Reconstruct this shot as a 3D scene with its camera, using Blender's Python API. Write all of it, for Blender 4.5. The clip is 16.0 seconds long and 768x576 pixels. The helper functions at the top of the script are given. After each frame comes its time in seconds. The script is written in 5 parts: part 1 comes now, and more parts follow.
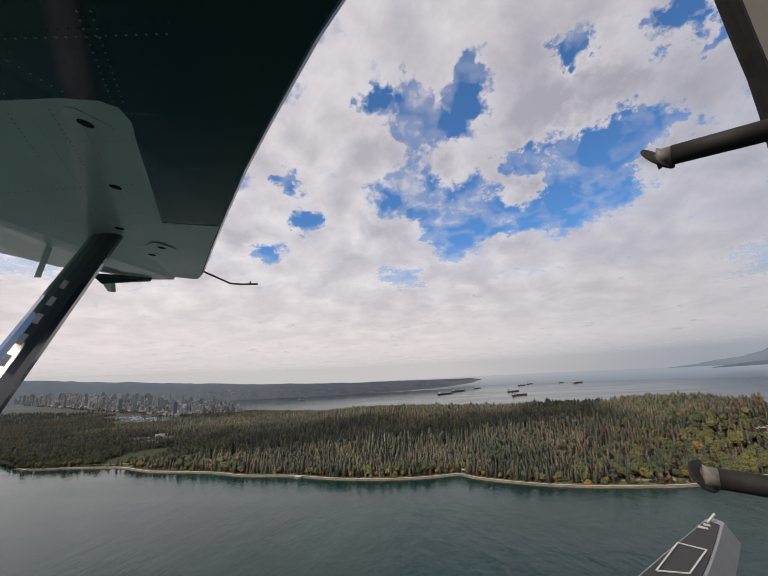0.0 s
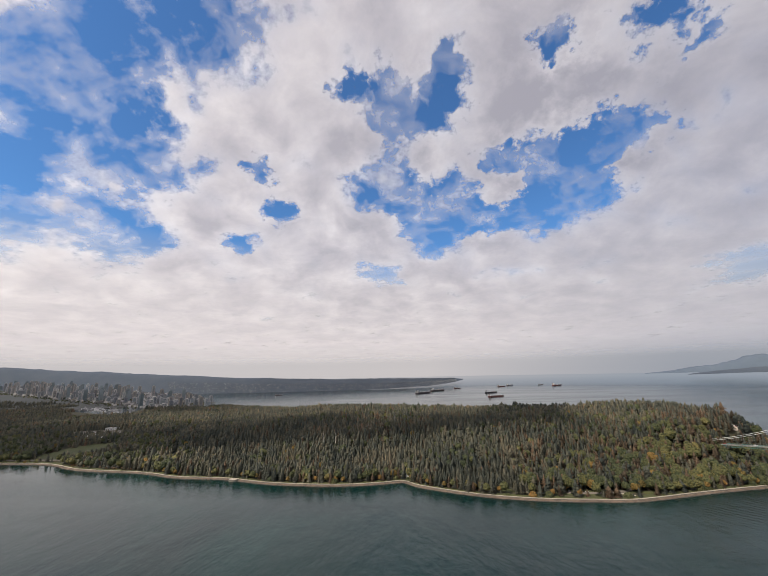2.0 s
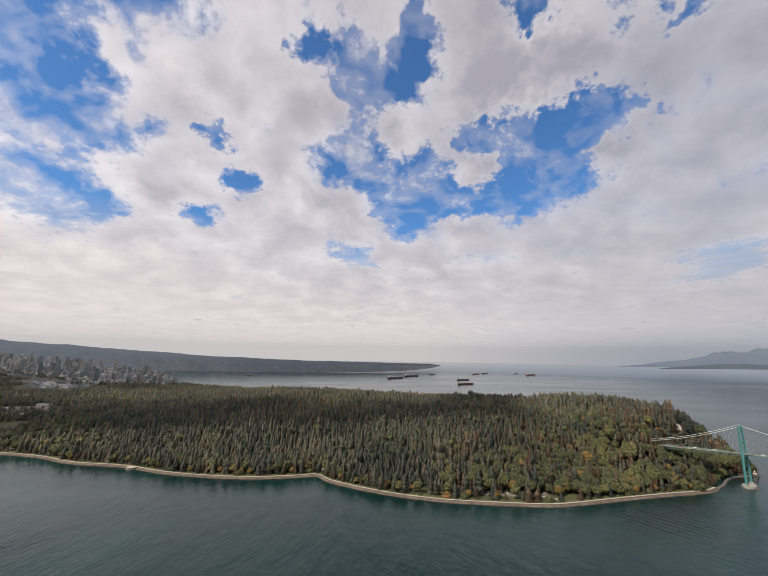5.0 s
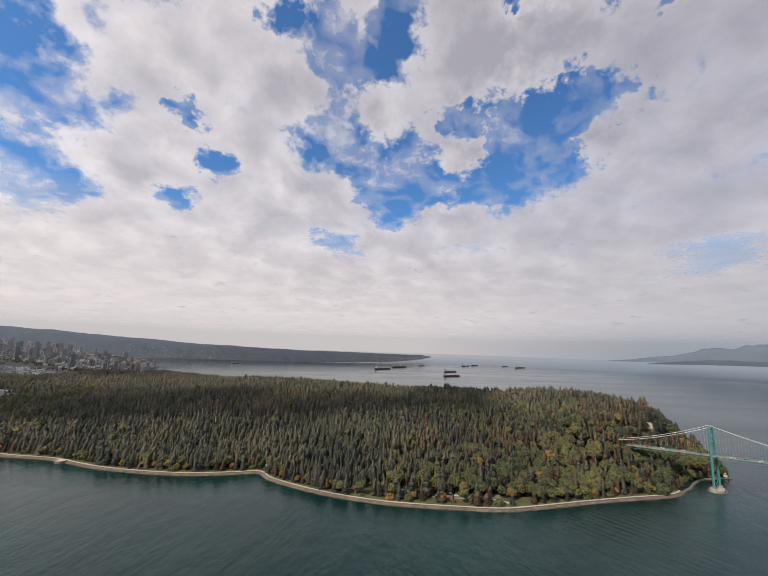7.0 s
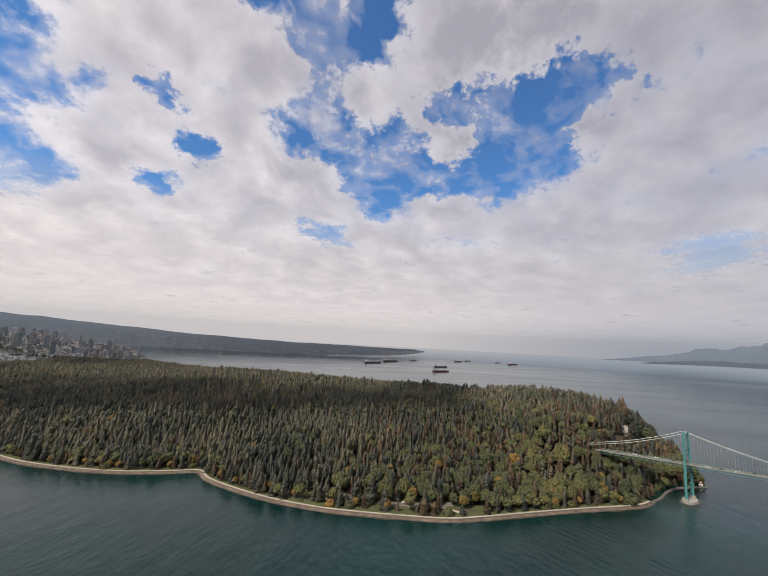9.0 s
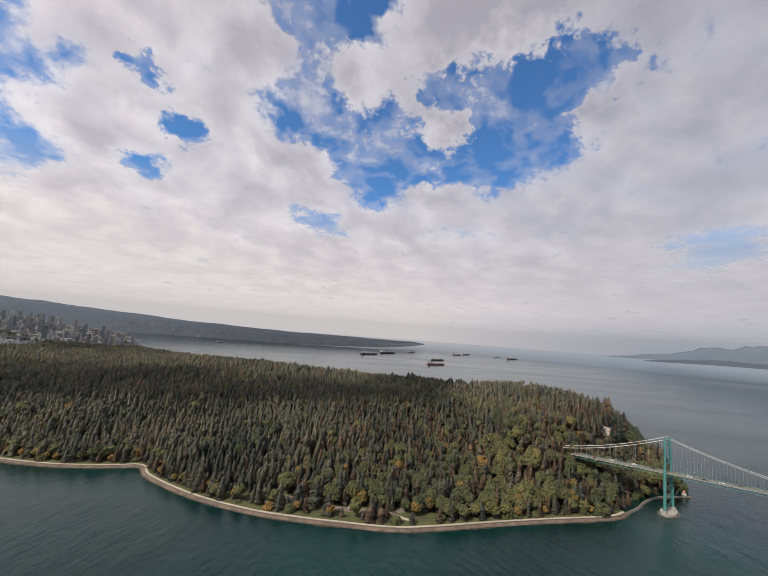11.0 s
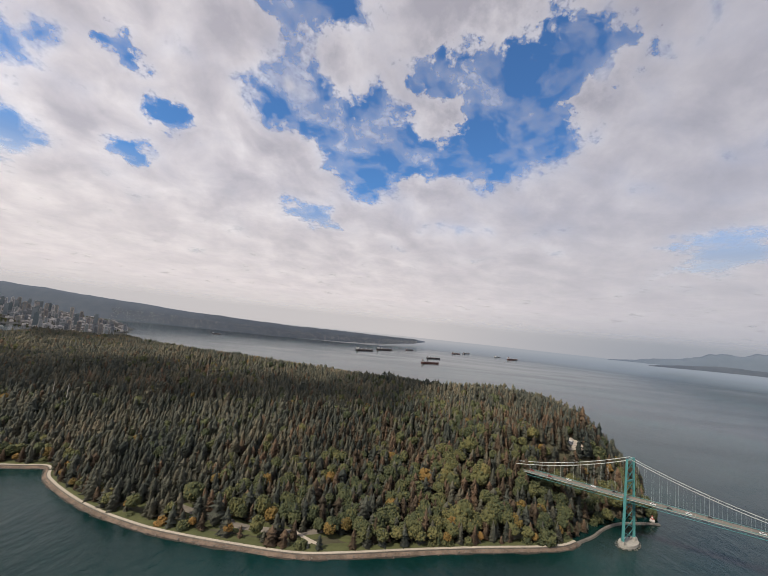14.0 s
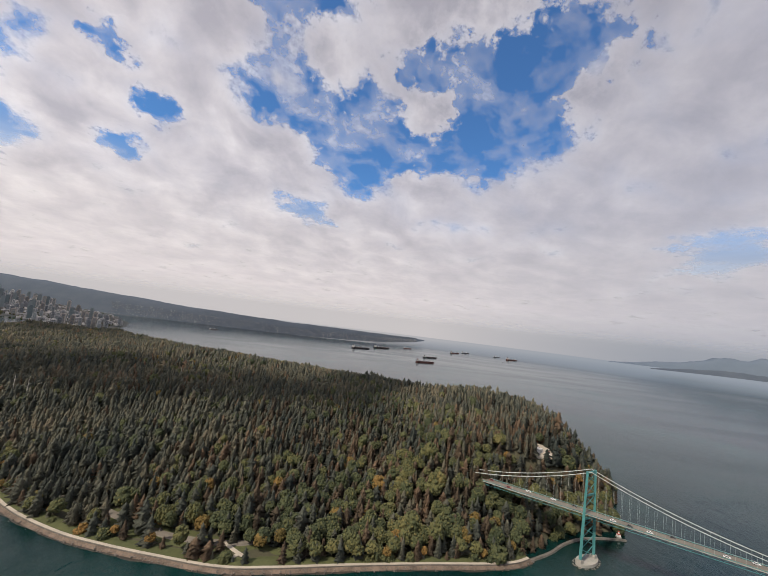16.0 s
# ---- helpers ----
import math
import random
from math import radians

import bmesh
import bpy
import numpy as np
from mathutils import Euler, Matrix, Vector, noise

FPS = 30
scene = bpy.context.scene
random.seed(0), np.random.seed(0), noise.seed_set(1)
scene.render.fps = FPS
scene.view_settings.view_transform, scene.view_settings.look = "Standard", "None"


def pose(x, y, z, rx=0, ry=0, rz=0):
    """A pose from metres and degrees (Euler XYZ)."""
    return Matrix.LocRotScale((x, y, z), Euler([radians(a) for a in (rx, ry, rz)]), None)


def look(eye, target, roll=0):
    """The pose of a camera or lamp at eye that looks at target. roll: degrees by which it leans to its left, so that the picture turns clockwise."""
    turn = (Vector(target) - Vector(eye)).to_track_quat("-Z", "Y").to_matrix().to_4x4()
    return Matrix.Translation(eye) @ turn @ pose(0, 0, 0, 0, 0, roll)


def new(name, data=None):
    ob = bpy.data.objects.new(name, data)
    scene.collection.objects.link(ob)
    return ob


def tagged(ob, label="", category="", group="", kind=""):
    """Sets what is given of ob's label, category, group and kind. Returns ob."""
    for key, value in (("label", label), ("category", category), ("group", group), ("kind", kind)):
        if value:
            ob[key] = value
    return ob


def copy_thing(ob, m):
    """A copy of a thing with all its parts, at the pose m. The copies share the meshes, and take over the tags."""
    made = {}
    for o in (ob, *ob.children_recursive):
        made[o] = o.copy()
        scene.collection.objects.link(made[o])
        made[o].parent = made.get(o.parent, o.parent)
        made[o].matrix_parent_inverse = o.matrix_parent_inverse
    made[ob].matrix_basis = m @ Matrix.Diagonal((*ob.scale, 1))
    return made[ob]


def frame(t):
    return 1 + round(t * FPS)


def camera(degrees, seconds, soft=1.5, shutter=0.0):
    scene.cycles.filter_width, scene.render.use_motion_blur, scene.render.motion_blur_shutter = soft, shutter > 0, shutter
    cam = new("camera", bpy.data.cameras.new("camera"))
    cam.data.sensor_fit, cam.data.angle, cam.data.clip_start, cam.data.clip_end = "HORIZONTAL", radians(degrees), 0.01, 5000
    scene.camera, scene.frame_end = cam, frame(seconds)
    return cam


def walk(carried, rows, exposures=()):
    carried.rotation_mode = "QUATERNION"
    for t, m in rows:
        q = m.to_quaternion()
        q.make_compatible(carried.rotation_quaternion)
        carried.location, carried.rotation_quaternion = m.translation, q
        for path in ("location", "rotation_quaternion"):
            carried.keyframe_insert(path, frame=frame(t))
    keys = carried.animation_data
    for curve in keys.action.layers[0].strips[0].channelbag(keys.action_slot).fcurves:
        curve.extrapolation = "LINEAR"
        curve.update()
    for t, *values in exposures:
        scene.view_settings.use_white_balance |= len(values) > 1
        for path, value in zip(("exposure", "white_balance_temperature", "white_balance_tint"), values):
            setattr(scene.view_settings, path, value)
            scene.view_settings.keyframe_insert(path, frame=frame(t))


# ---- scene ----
cam = camera(95.0, 16.0, soft=0.8)
# seconds, eye (x, y, z), turn about x, y, z in degrees
ROWS = [
    (0.0, 0.00, 0.00, 165.61, 103.891, 2.856, 3.812),
    (0.5, 16.47, 10.68, 165.90, 103.851, 2.458, 3.176),
    (1.0, 32.93, 21.34, 166.20, 103.819, 2.004, 2.643),
    (1.5, 49.34, 31.95, 166.51, 103.665, 1.669, 2.263),
    (2.0, 65.67, 42.47, 166.82, 103.372, 1.221, 1.805),
    (2.5, 81.90, 52.86, 167.13, 102.818, 0.816, 1.328),
    (3.0, 97.98, 63.09, 167.43, 102.377, 0.541, 0.873),
    (3.5, 113.88, 73.15, 167.71, 102.039, 0.176, 0.483),
    (4.0, 129.57, 83.03, 167.98, 101.565, -0.213, 0.164),
    (6.5, 206.77, 131.50, 169.21, 99.848, -1.555, -1.075),
    (7.0, 221.85, 140.99, 169.46, 99.385, -1.804, -1.133),
    (7.5, 236.57, 150.28, 169.74, 99.081, -2.232, -1.151),
    (8.0, 250.93, 159.36, 170.08, 98.949, -2.489, -1.161),
    (8.5, 264.96, 168.26, 170.51, 98.908, -2.234, -1.350),
    (9.0, 278.66, 176.97, 171.11, 98.412, -3.004, -1.442),
    (11.5, 345.64, 219.38, 175.03, 96.876, -4.372, -0.678),
    (12.0, 358.86, 227.35, 176.07, 96.689, -4.525, -0.455),
    (12.5, 371.93, 234.76, 177.37, 96.559, -4.924, -0.343),
    (13.0, 384.90, 241.62, 178.90, 96.603, -5.172, -0.313),
    (13.5, 397.82, 247.94, 180.62, 96.506, -5.554, -0.058),
    (14.0, 410.72, 253.77, 182.49, 96.338, -5.878, 0.364),
    (14.5, 423.65, 259.19, 184.44, 96.268, -6.140, 0.804),
    (15.0, 436.61, 264.29, 186.41, 96.219, -6.448, 1.171),
    (15.5, 449.62, 269.19, 188.37, 95.971, -6.678, 1.208),
    (16.0, 462.64, 273.99, 190.31, 95.928, -6.773, 1.032),]
walk(cam, [(t, pose(x, y, z, rx, ry, rz)) for t, x, y, z, rx, ry, rz in ROWS])

# ---- light ----
SUN_AZ, SUN_EL = radians(132), radians(48)      # azimuth counted from +y towards -x
sun_dir = Vector((-math.sin(SUN_AZ) * math.cos(SUN_EL), math.cos(SUN_AZ) * math.cos(SUN_EL), math.sin(SUN_EL)))
sun = new("sun", bpy.data.lights.new("sun", "SUN"))
sun.data.energy, sun.data.angle, sun.data.color = 4.2, radians(3.0), (1.0, 0.89, 0.74)
sun.matrix_world = look((0, 0, 600), Vector((0, 0, 600)) - sun_dir)


def nodes_of(tree):
    tree.nodes.clear()
    n, l = tree.nodes, tree.links

    def add(kind, **values):
        nd = n.new(kind)
        for key, v in values.items():
            if key in ("operation", "blend_type", "data_type", "noise_dimensions", "sky_type", "sun_disc", "sun_elevation", "sun_rotation", "air_density", "dust_density", "interpolation_type", "feature", "normalize", "wave_type", "bands_direction"):
                if key == "operation":
                    nd.operation = v
                elif key == "blend_type":
                    nd.blend_type = v
                elif key == "data_type":
                    nd.data_type = v
                elif key == "noise_dimensions":
                    nd.noise_dimensions = v
                elif key == "sky_type":
                    nd.sky_type = v
                elif key == "sun_disc":
                    nd.sun_disc = v
                elif key == "sun_elevation":
                    nd.sun_elevation = v
                elif key == "sun_rotation":
                    nd.sun_rotation = v
                elif key == "air_density":
                    nd.air_density = v
                elif key == "dust_density":
                    nd.dust_density = v
                elif key == "interpolation_type":
                    nd.interpolation_type = v
                elif key == "feature":
                    nd.feature = v
                elif key == "wave_type":
                    nd.wave_type = v
                elif key == "bands_direction":
                    nd.bands_direction = v
            else:
                nd.inputs[key.replace("_", " ")].default_value = v
        return nd
    return add, l


def ramp(add, links, source, stops):
    """A colour ramp: stops of (place, grey or colour)."""
    r = add("ShaderNodeValToRGB")
    while len(r.color_ramp.elements) < len(stops):
        r.color_ramp.elements.new(0.5)
    for el, (p, c) in zip(r.color_ramp.elements, stops):
        el.position = p
        el.color = (c, c, c, 1) if isinstance(c, (int, float)) else (*c, 1)
    links.new(source, r.inputs[0])
    return r.outputs[0]


def mathn(add, links, op, a, b=0.0, clamp=False):
    m = add("ShaderNodeMath", operation=op)
    m.use_clamp = clamp
    for i, v in enumerate((a, b)):
        if isinstance(v, (int, float)):
            m.inputs[i].default_value = v
        else:
            links.new(v, m.inputs[i])
    return m.outputs[0]


def mixc(add, links, fac, a, b, mode="MIX"):
    m = add("ShaderNodeMix", data_type="RGBA", blend_type=mode)
    for i, v in ((0, fac), (6, a), (7, b)):
        if isinstance(v, (int, float)):
            m.inputs[i].default_value = v
        elif isinstance(v, tuple):
            m.inputs[i].default_value = (*v, 1)
        else:
            links.new(v, m.inputs[i])
    return m.outputs[2]


world = bpy.data.worlds.new("sky")
scene.world = world
world.use_nodes = True
add, L = nodes_of(world.node_tree)
sky = add("ShaderNodeTexSky", sky_type="NISHITA", sun_disc=False, sun_elevation=SUN_EL, sun_rotation=-SUN_AZ)
sky.air_density, sky.dust_density = 1.0, 0.6
coord = add("ShaderNodeTexCoord")
ray = coord.outputs["Generated"]
sep = add("ShaderNodeSeparateXYZ")
L.new(ray, sep.inputs[0])


def times_plus(value, k, c):
    return mathn(add, L, "ADD", mathn(add, L, "MULTIPLY", value, k), c)


def total(*vals):
    acc = vals[0]
    for v in vals[1:]:
        acc = mathn(add, L, "ADD", acc, v)
    return acc


# the deck is a layer overhead: its lumps crowd together towards the horizon
rim = mathn(add, L, "ADD", mathn(add, L, "MAXIMUM", sep.outputs[2], 0.0), 0.85)
flat = add("ShaderNodeCombineXYZ")
L.new(mathn(add, L, "DIVIDE", sep.outputs[0], rim), flat.inputs[0])
L.new(mathn(add, L, "DIVIDE", sep.outputs[1], rim), flat.inputs[1])
L.new(mathn(add, L, "MULTIPLY", sep.outputs[2], 1.0), flat.inputs[2])


def layer(scale, detail, rough, dist=0.0, shift=(0, 0, 0)):
    mp = add("ShaderNodeMapping")
    mp.inputs["Location"].default_value = shift
    L.new(flat.outputs[0], mp.inputs[0])
    n = add("ShaderNodeTexNoise", Scale=scale, Detail=detail, Roughness=rough, Distortion=dist)
    L.new(mp.outputs[0], n.inputs["Vector"])
    return n.outputs[0]


broad = layer(3.6, 3.0, 0.5, 0.0, (3, 1, 5))
puff = layer(9.5, 9.0, 0.53, 0.15)
fine = layer(40.0, 6.0, 0.6)
dens = total(0.60, times_plus(broad, 0.45, -0.225), times_plus(puff, 1.15, -0.575), times_plus(fine, 0.10, -0.05))
alpha = ramp(add, L, dens, [(0.39, 0.0), (0.47, 0.42), (0.545, 0.92), (0.64, 1.0)])
# ahead of the flight the clouds are a separate sheet (cloud_deck); the sky above it is clear
alpha = mathn(add, L, "MULTIPLY", alpha, ramp(add, L, sep.outputs[1], [(0.10, 1.0), (0.30, 0.0)]))
# billows: bright where the cloud thins upwards, grey in the thick undersides
above = layer(9.5, 5.0, 0.48, 0.15, (0.0, -0.012, 0.032))
tone_n = layer(5.2, 6.0, 0.5, 0.0, (9, 4, 0))
lit = total(0.56, times_plus(puff, 0.45, -0.225), times_plus(above, -0.80, 0.40), times_plus(tone_n, 0.65, -0.325))
cloud = ramp(add, L, lit, [(0.34, (0.445, 0.430, 0.465)), (0.48, (0.555, 0.535, 0.565)), (0.60, (0.665, 0.642, 0.658)), (0.74, (0.775, 0.752, 0.748))])
blue = mixc(add, L, 1.0, sky.outputs[0], (0.066, 0.112, 0.156), "MULTIPLY")
mixed = mixc(add, L, alpha, blue, cloud)
# haze towards the horizon, with thin bands of low cloud
low = add("ShaderNodeTexNoise", Scale=2.2, Detail=7.0, Roughness=0.55, Distortion=0.4)
mp = add("ShaderNodeMapping")
mp.inputs["Scale"].default_value = (1.0, 1.0, 11.0)
L.new(ray, mp.inputs[0])
L.new(mp.outputs[0], low.inputs["Vector"])
bands = ramp(add, L, low.outputs[0], [(0.34, (0.50, 0.480, 0.492)), (0.50, (0.61, 0.585, 0.585)), (0.64, (0.72, 0.692, 0.680))])
bands = mixc(add, L, ramp(add, L, sep.outputs[0], [(0.25, 0.0), (0.75, 0.6)]), bands, (0.36, 0.385, 0.44))
mixed = mixc(add, L, ramp(add, L, sep.outputs[2], [(0.0, 1.0), (0.10, 0.97), (0.21, 0.75), (0.34, 0.0)]), mixed, bands)
mixed = mixc(add, L, ramp(add, L, sep.outputs[2], [(0.0, 1.0), (0.03, 0.85), (0.10, 0.0)]), mixed, mixc(add, L, ramp(add, L, sep.outputs[0], [(0.10, 0.0), (0.62, 1.0)]), (0.58, 0.548, 0.550), (0.33, 0.350, 0.395)))
bg = add("ShaderNodeBackground", Strength=1.0)
L.new(mixed, bg.inputs[0])
out = add("ShaderNodeOutputWorld")
L.new(bg.outputs[0], out.inputs[0])


# ---- materials ----
def material(name):
    m = bpy.data.materials.new(name)
    m.use_nodes = True
    add, links = nodes_of(m.node_tree)
    return m, add, links


def surface(name, dark, light, scale=1.0, rough=0.8, metal=0.0, fine=6.0, bump=0.0, bump_scale=4.0, island=0.0, objrand=0.0, spec=0.5):
    """Two scales of noise between two colours; optional relief and a shift per piece."""
    m, add, links = material(name)
    tc = add("ShaderNodeTexCoord")
    big = add("ShaderNodeTexNoise", Scale=scale, Detail=4.0)
    small = add("ShaderNodeTexNoise", Scale=scale * fine, Detail=6.0, Roughness=0.65)
    geo = add("ShaderNodeNewGeometry")
    links.new(geo.outputs["Position"], big.inputs["Vector"])
    links.new(geo.outputs["Position"], small.inputs["Vector"])
    f = mathn(add, links, "ADD", mathn(add, links, "MULTIPLY", big.outputs[0], 0.55), mathn(add, links, "MULTIPLY", small.outputs[0], 0.45))
    if island:
        f = mathn(add, links, "ADD", f, mathn(add, links, "MULTIPLY", mathn(add, links, "SUBTRACT", geo.outputs["Random Per Island"], 0.5), island))
    if objrand:
        oi = add("ShaderNodeObjectInfo")
        f = mathn(add, links, "ADD", f, mathn(add, links, "MULTIPLY", mathn(add, links, "SUBTRACT", oi.outputs["Random"], 0.5), objrand))
    col = ramp(add, links, f, [(0.28, dark), (0.72, light)])
    p = add("ShaderNodeBsdfPrincipled", Roughness=rough, Metallic=metal)
    p.inputs["Specular IOR Level"].default_value = spec
    links.new(col, p.inputs["Base Color"])
    if bump:
        bn = add("ShaderNodeTexNoise", Scale=bump_scale, Detail=8.0)
        links.new(geo.outputs["Position"], bn.inputs["Vector"])
        b = add("ShaderNodeBump", Strength=bump, Distance=0.3)
        links.new(bn.outputs[0], b.inputs["Height"])
        links.new(b.outputs[0], p.inputs["Normal"])
    o = add("ShaderNodeOutputMaterial")
    links.new(p.outputs[0], o.inputs[0])
    return m


def gloss(name, dark, light, scale, rough):
    """Polished paint under a clear coat, slightly uneven."""
    m = surface(name, dark, light, scale, rough, bump=0.02, bump_scale=1.5)
    p = m.node_tree.nodes["Principled BSDF"]
    p.inputs["Coat Weight"].default_value = 1.0
    p.inputs["Coat Roughness"].default_value = 0.06
    p.inputs["Coat IOR"].default_value = 1.7
    return m


def foliage(name, stops, rough=0.75):
    """Leaf colour by tree, broken up by two sizes of noise."""
    m, add, links = material(name)
    geo = add("ShaderNodeNewGeometry")
    oi = add("ShaderNodeObjectInfo")
    n1 = add("ShaderNodeTexNoise", Scale=0.011, Detail=4.0)
    n2 = add("ShaderNodeTexNoise", Scale=0.7, Detail=7.0, Roughness=0.75)
    for n in (n1, n2):
        links.new(geo.outputs["Position"], n.inputs["Vector"])
    f = mathn(add, links, "ADD", mathn(add, links, "MULTIPLY", geo.outputs["Random Per Island"], 0.42), mathn(add, links, "MULTIPLY", mathn(add, links, "SUBTRACT", n1.outputs[0], 0.30), 0.95))
    f = mathn(add, links, "ADD", f, mathn(add, links, "MULTIPLY", oi.outputs["Random"], 0.15))
    f = mathn(add, links, "ADD", f, mathn(add, links, "MULTIPLY", mathn(add, links, "SUBTRACT", n2.outputs[0], 0.5), 0.5))
    col = ramp(add, links, f, stops)
    p = add("ShaderNodeBsdfPrincipled", Roughness=rough)
    p.inputs["Specular IOR Level"].default_value = 0.25
    links.new(col, p.inputs["Base Color"])
    b = add("ShaderNodeBump", Strength=0.9, Distance=1.2)
    links.new(n2.outputs[0], b.inputs["Height"])
    links.new(b.outputs[0], p.inputs["Normal"])
    o = add("ShaderNodeOutputMaterial")
    links.new(p.outputs[0], o.inputs[0])
    return m


def water_material():
    m, add, links = material("sea_water")
    geo = add("ShaderNodeNewGeometry")
    mp = add("ShaderNodeMapping")
    mp.inputs["Rotation"].default_value = (0, 0, radians(35))
    mp.inputs["Scale"].default_value = (1.0, 0.45, 1.0)
    links.new(geo.outputs["Position"], mp.inputs[0])
    w1 = add("ShaderNodeTexNoise", Scale=0.22, Detail=7.0, Roughness=0.65)
    w2 = add("ShaderNodeTexNoise", Scale=0.05, Detail=5.0)
    big = add("ShaderNodeTexNoise", Scale=0.0045, Detail=5.0, Distortion=0.8)
    for n in (w1, w2):
        links.new(mp.outputs[0], n.inputs["Vector"])
    links.new(geo.outputs["Position"], big.inputs["Vector"])
    # long slicks drawn out by the tide
    mp2 = add("ShaderNodeMapping")
    mp2.inputs["Rotation"].default_value = (0, 0, radians(-28))
    mp2.inputs["Scale"].default_value = (0.35, 1.6, 1.0)
    links.new(geo.outputs["Position"], mp2.inputs[0])
    slick = add("ShaderNodeTexNoise", Scale=0.0034, Detail=6.0, Roughness=0.6, Distortion=1.2)
    links.new(mp2.outputs[0], slick.inputs["Vector"])
    col = ramp(add, links, big.outputs[0], [(0.3, (0.0012, 0.0135, 0.0130)), (0.55, (0.0022, 0.0215, 0.0200)), (0.75, (0.004, 0.038, 0.034))])
    rough = ramp(add, links, slick.outputs[0], [(0.40, 0.06), (0.60, 0.13)])
    far_off = add("ShaderNodeVectorMath", operation="DISTANCE")
    links.new(geo.outputs["Position"], far_off.inputs[0])
    far_off.inputs[1].default_value = (230, 130, 0)
    rough = mathn(add, links, "ADD", rough, ramp(add, links, mathn(add, links, "DIVIDE", far_off.outputs["Value"], 4000.0), [(0.25, 0.0), (0.55, 0.05)]))
    p = add("ShaderNodeBsdfPrincipled", IOR=1.333)
    links.new(col, p.inputs["Base Color"])
    links.new(rough, p.inputs["Roughness"])
    # fading wake rings in the narrows
    ring = add("ShaderNodeTexWave", Scale=0.034, Distortion=2.5, Detail=2.0)
    ring.wave_type = "BANDS"
    mp3 = add("ShaderNodeMapping")
    mp3.inputs["Rotation"].default_value = (0, 0, radians(-38))
    links.new(geo.outputs["Position"], mp3.inputs[0])
    links.new(mp3.outputs[0], ring.inputs["Vector"])
    dw = add("ShaderNodeVectorMath", operation="DISTANCE")
    links.new(geo.outputs["Position"], dw.inputs[0])
    dw.inputs[1].default_value = (470, 500, 0)
    wake = mathn(add, links, "MULTIPLY", ring.outputs[1], mathn(add, links, "SUBTRACT", 1.0, mathn(add, links, "DIVIDE", dw.outputs["Value"], 95.0), clamp=True))
    h = mathn(add, links, "ADD", mathn(add, links, "MULTIPLY", w1.outputs[0], 1.2), mathn(add, links, "MULTIPLY", w2.outputs[0], 2.4))
    h = mathn(add, links, "ADD", h, mathn(add, links, "MULTIPLY", wake, 0.5))
    # ripples weaken with distance from the flight's middle, fitted to the view
    d = add("ShaderNodeVectorMath", operation="DISTANCE")
    links.new(geo.outputs["Position"], d.inputs[0])
    d.inputs[1].default_value = (230, 130, 0)
    calm = ramp(add, links, mathn(add, links, "DIVIDE", d.outputs["Value"], 4000.0), [(0.08, 0.62), (0.22, 0.42), (0.45, 0.14), (1.0, 0.04)])
    # and are weakened more to the west, so the bay looks brighter in view
    px = add("ShaderNodeSeparateXYZ")
    links.new(geo.outputs["Position"], px.inputs[0])
    west_damping = ramp(add, links, mathn(add, links, "DIVIDE", mathn(add, links, "ADD", mathn(add, links, "SUBTRACT", px.outputs[0], 300.0), mathn(add, links, "MULTIPLY", mathn(add, links, "SUBTRACT", 1300.0, px.outputs[1], clamp=False), 0.8)), 1000.0), [(0.0, 0.5), (1.0, 1.0)])
    calm = mathn(add, links, "MULTIPLY", calm, west_damping)
    calm = mathn(add, links, "MULTIPLY", calm, ramp(add, links, slick.outputs[0], [(0.38, 0.6), (0.62, 1.15)]))
    b = add("ShaderNodeBump", Distance=1.2)
    links.new(calm, b.inputs["Strength"])
    links.new(h, b.inputs["Height"])
    links.new(b.outputs[0], p.inputs["Normal"])
    o = add("ShaderNodeOutputMaterial")
    links.new(p.outputs[0], o.inputs[0])
    return m


def far_sea_material():
    """The outer sea, mixed towards its rim into a glowing haze colour."""
    m, add, links = material("far_sea_haze_glow")
    geo = add("ShaderNodeNewGeometry")
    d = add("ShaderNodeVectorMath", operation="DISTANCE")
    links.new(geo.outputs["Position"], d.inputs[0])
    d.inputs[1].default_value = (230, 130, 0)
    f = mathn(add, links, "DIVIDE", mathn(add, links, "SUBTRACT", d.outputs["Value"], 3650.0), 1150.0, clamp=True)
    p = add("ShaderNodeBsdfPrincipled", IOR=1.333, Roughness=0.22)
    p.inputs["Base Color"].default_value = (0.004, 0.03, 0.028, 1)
    # emission stands in for bright haze, paler to the left than to the right
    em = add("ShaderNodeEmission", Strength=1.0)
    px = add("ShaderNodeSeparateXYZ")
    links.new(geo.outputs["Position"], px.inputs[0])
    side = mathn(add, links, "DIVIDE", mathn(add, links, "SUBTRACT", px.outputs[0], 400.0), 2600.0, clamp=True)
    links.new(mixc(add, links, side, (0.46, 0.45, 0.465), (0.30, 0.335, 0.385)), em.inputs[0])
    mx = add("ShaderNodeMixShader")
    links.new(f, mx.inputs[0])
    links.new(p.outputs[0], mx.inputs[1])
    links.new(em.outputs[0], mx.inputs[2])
    o = add("ShaderNodeOutputMaterial")
    links.new(mx.outputs[0], o.inputs[0])
    return m


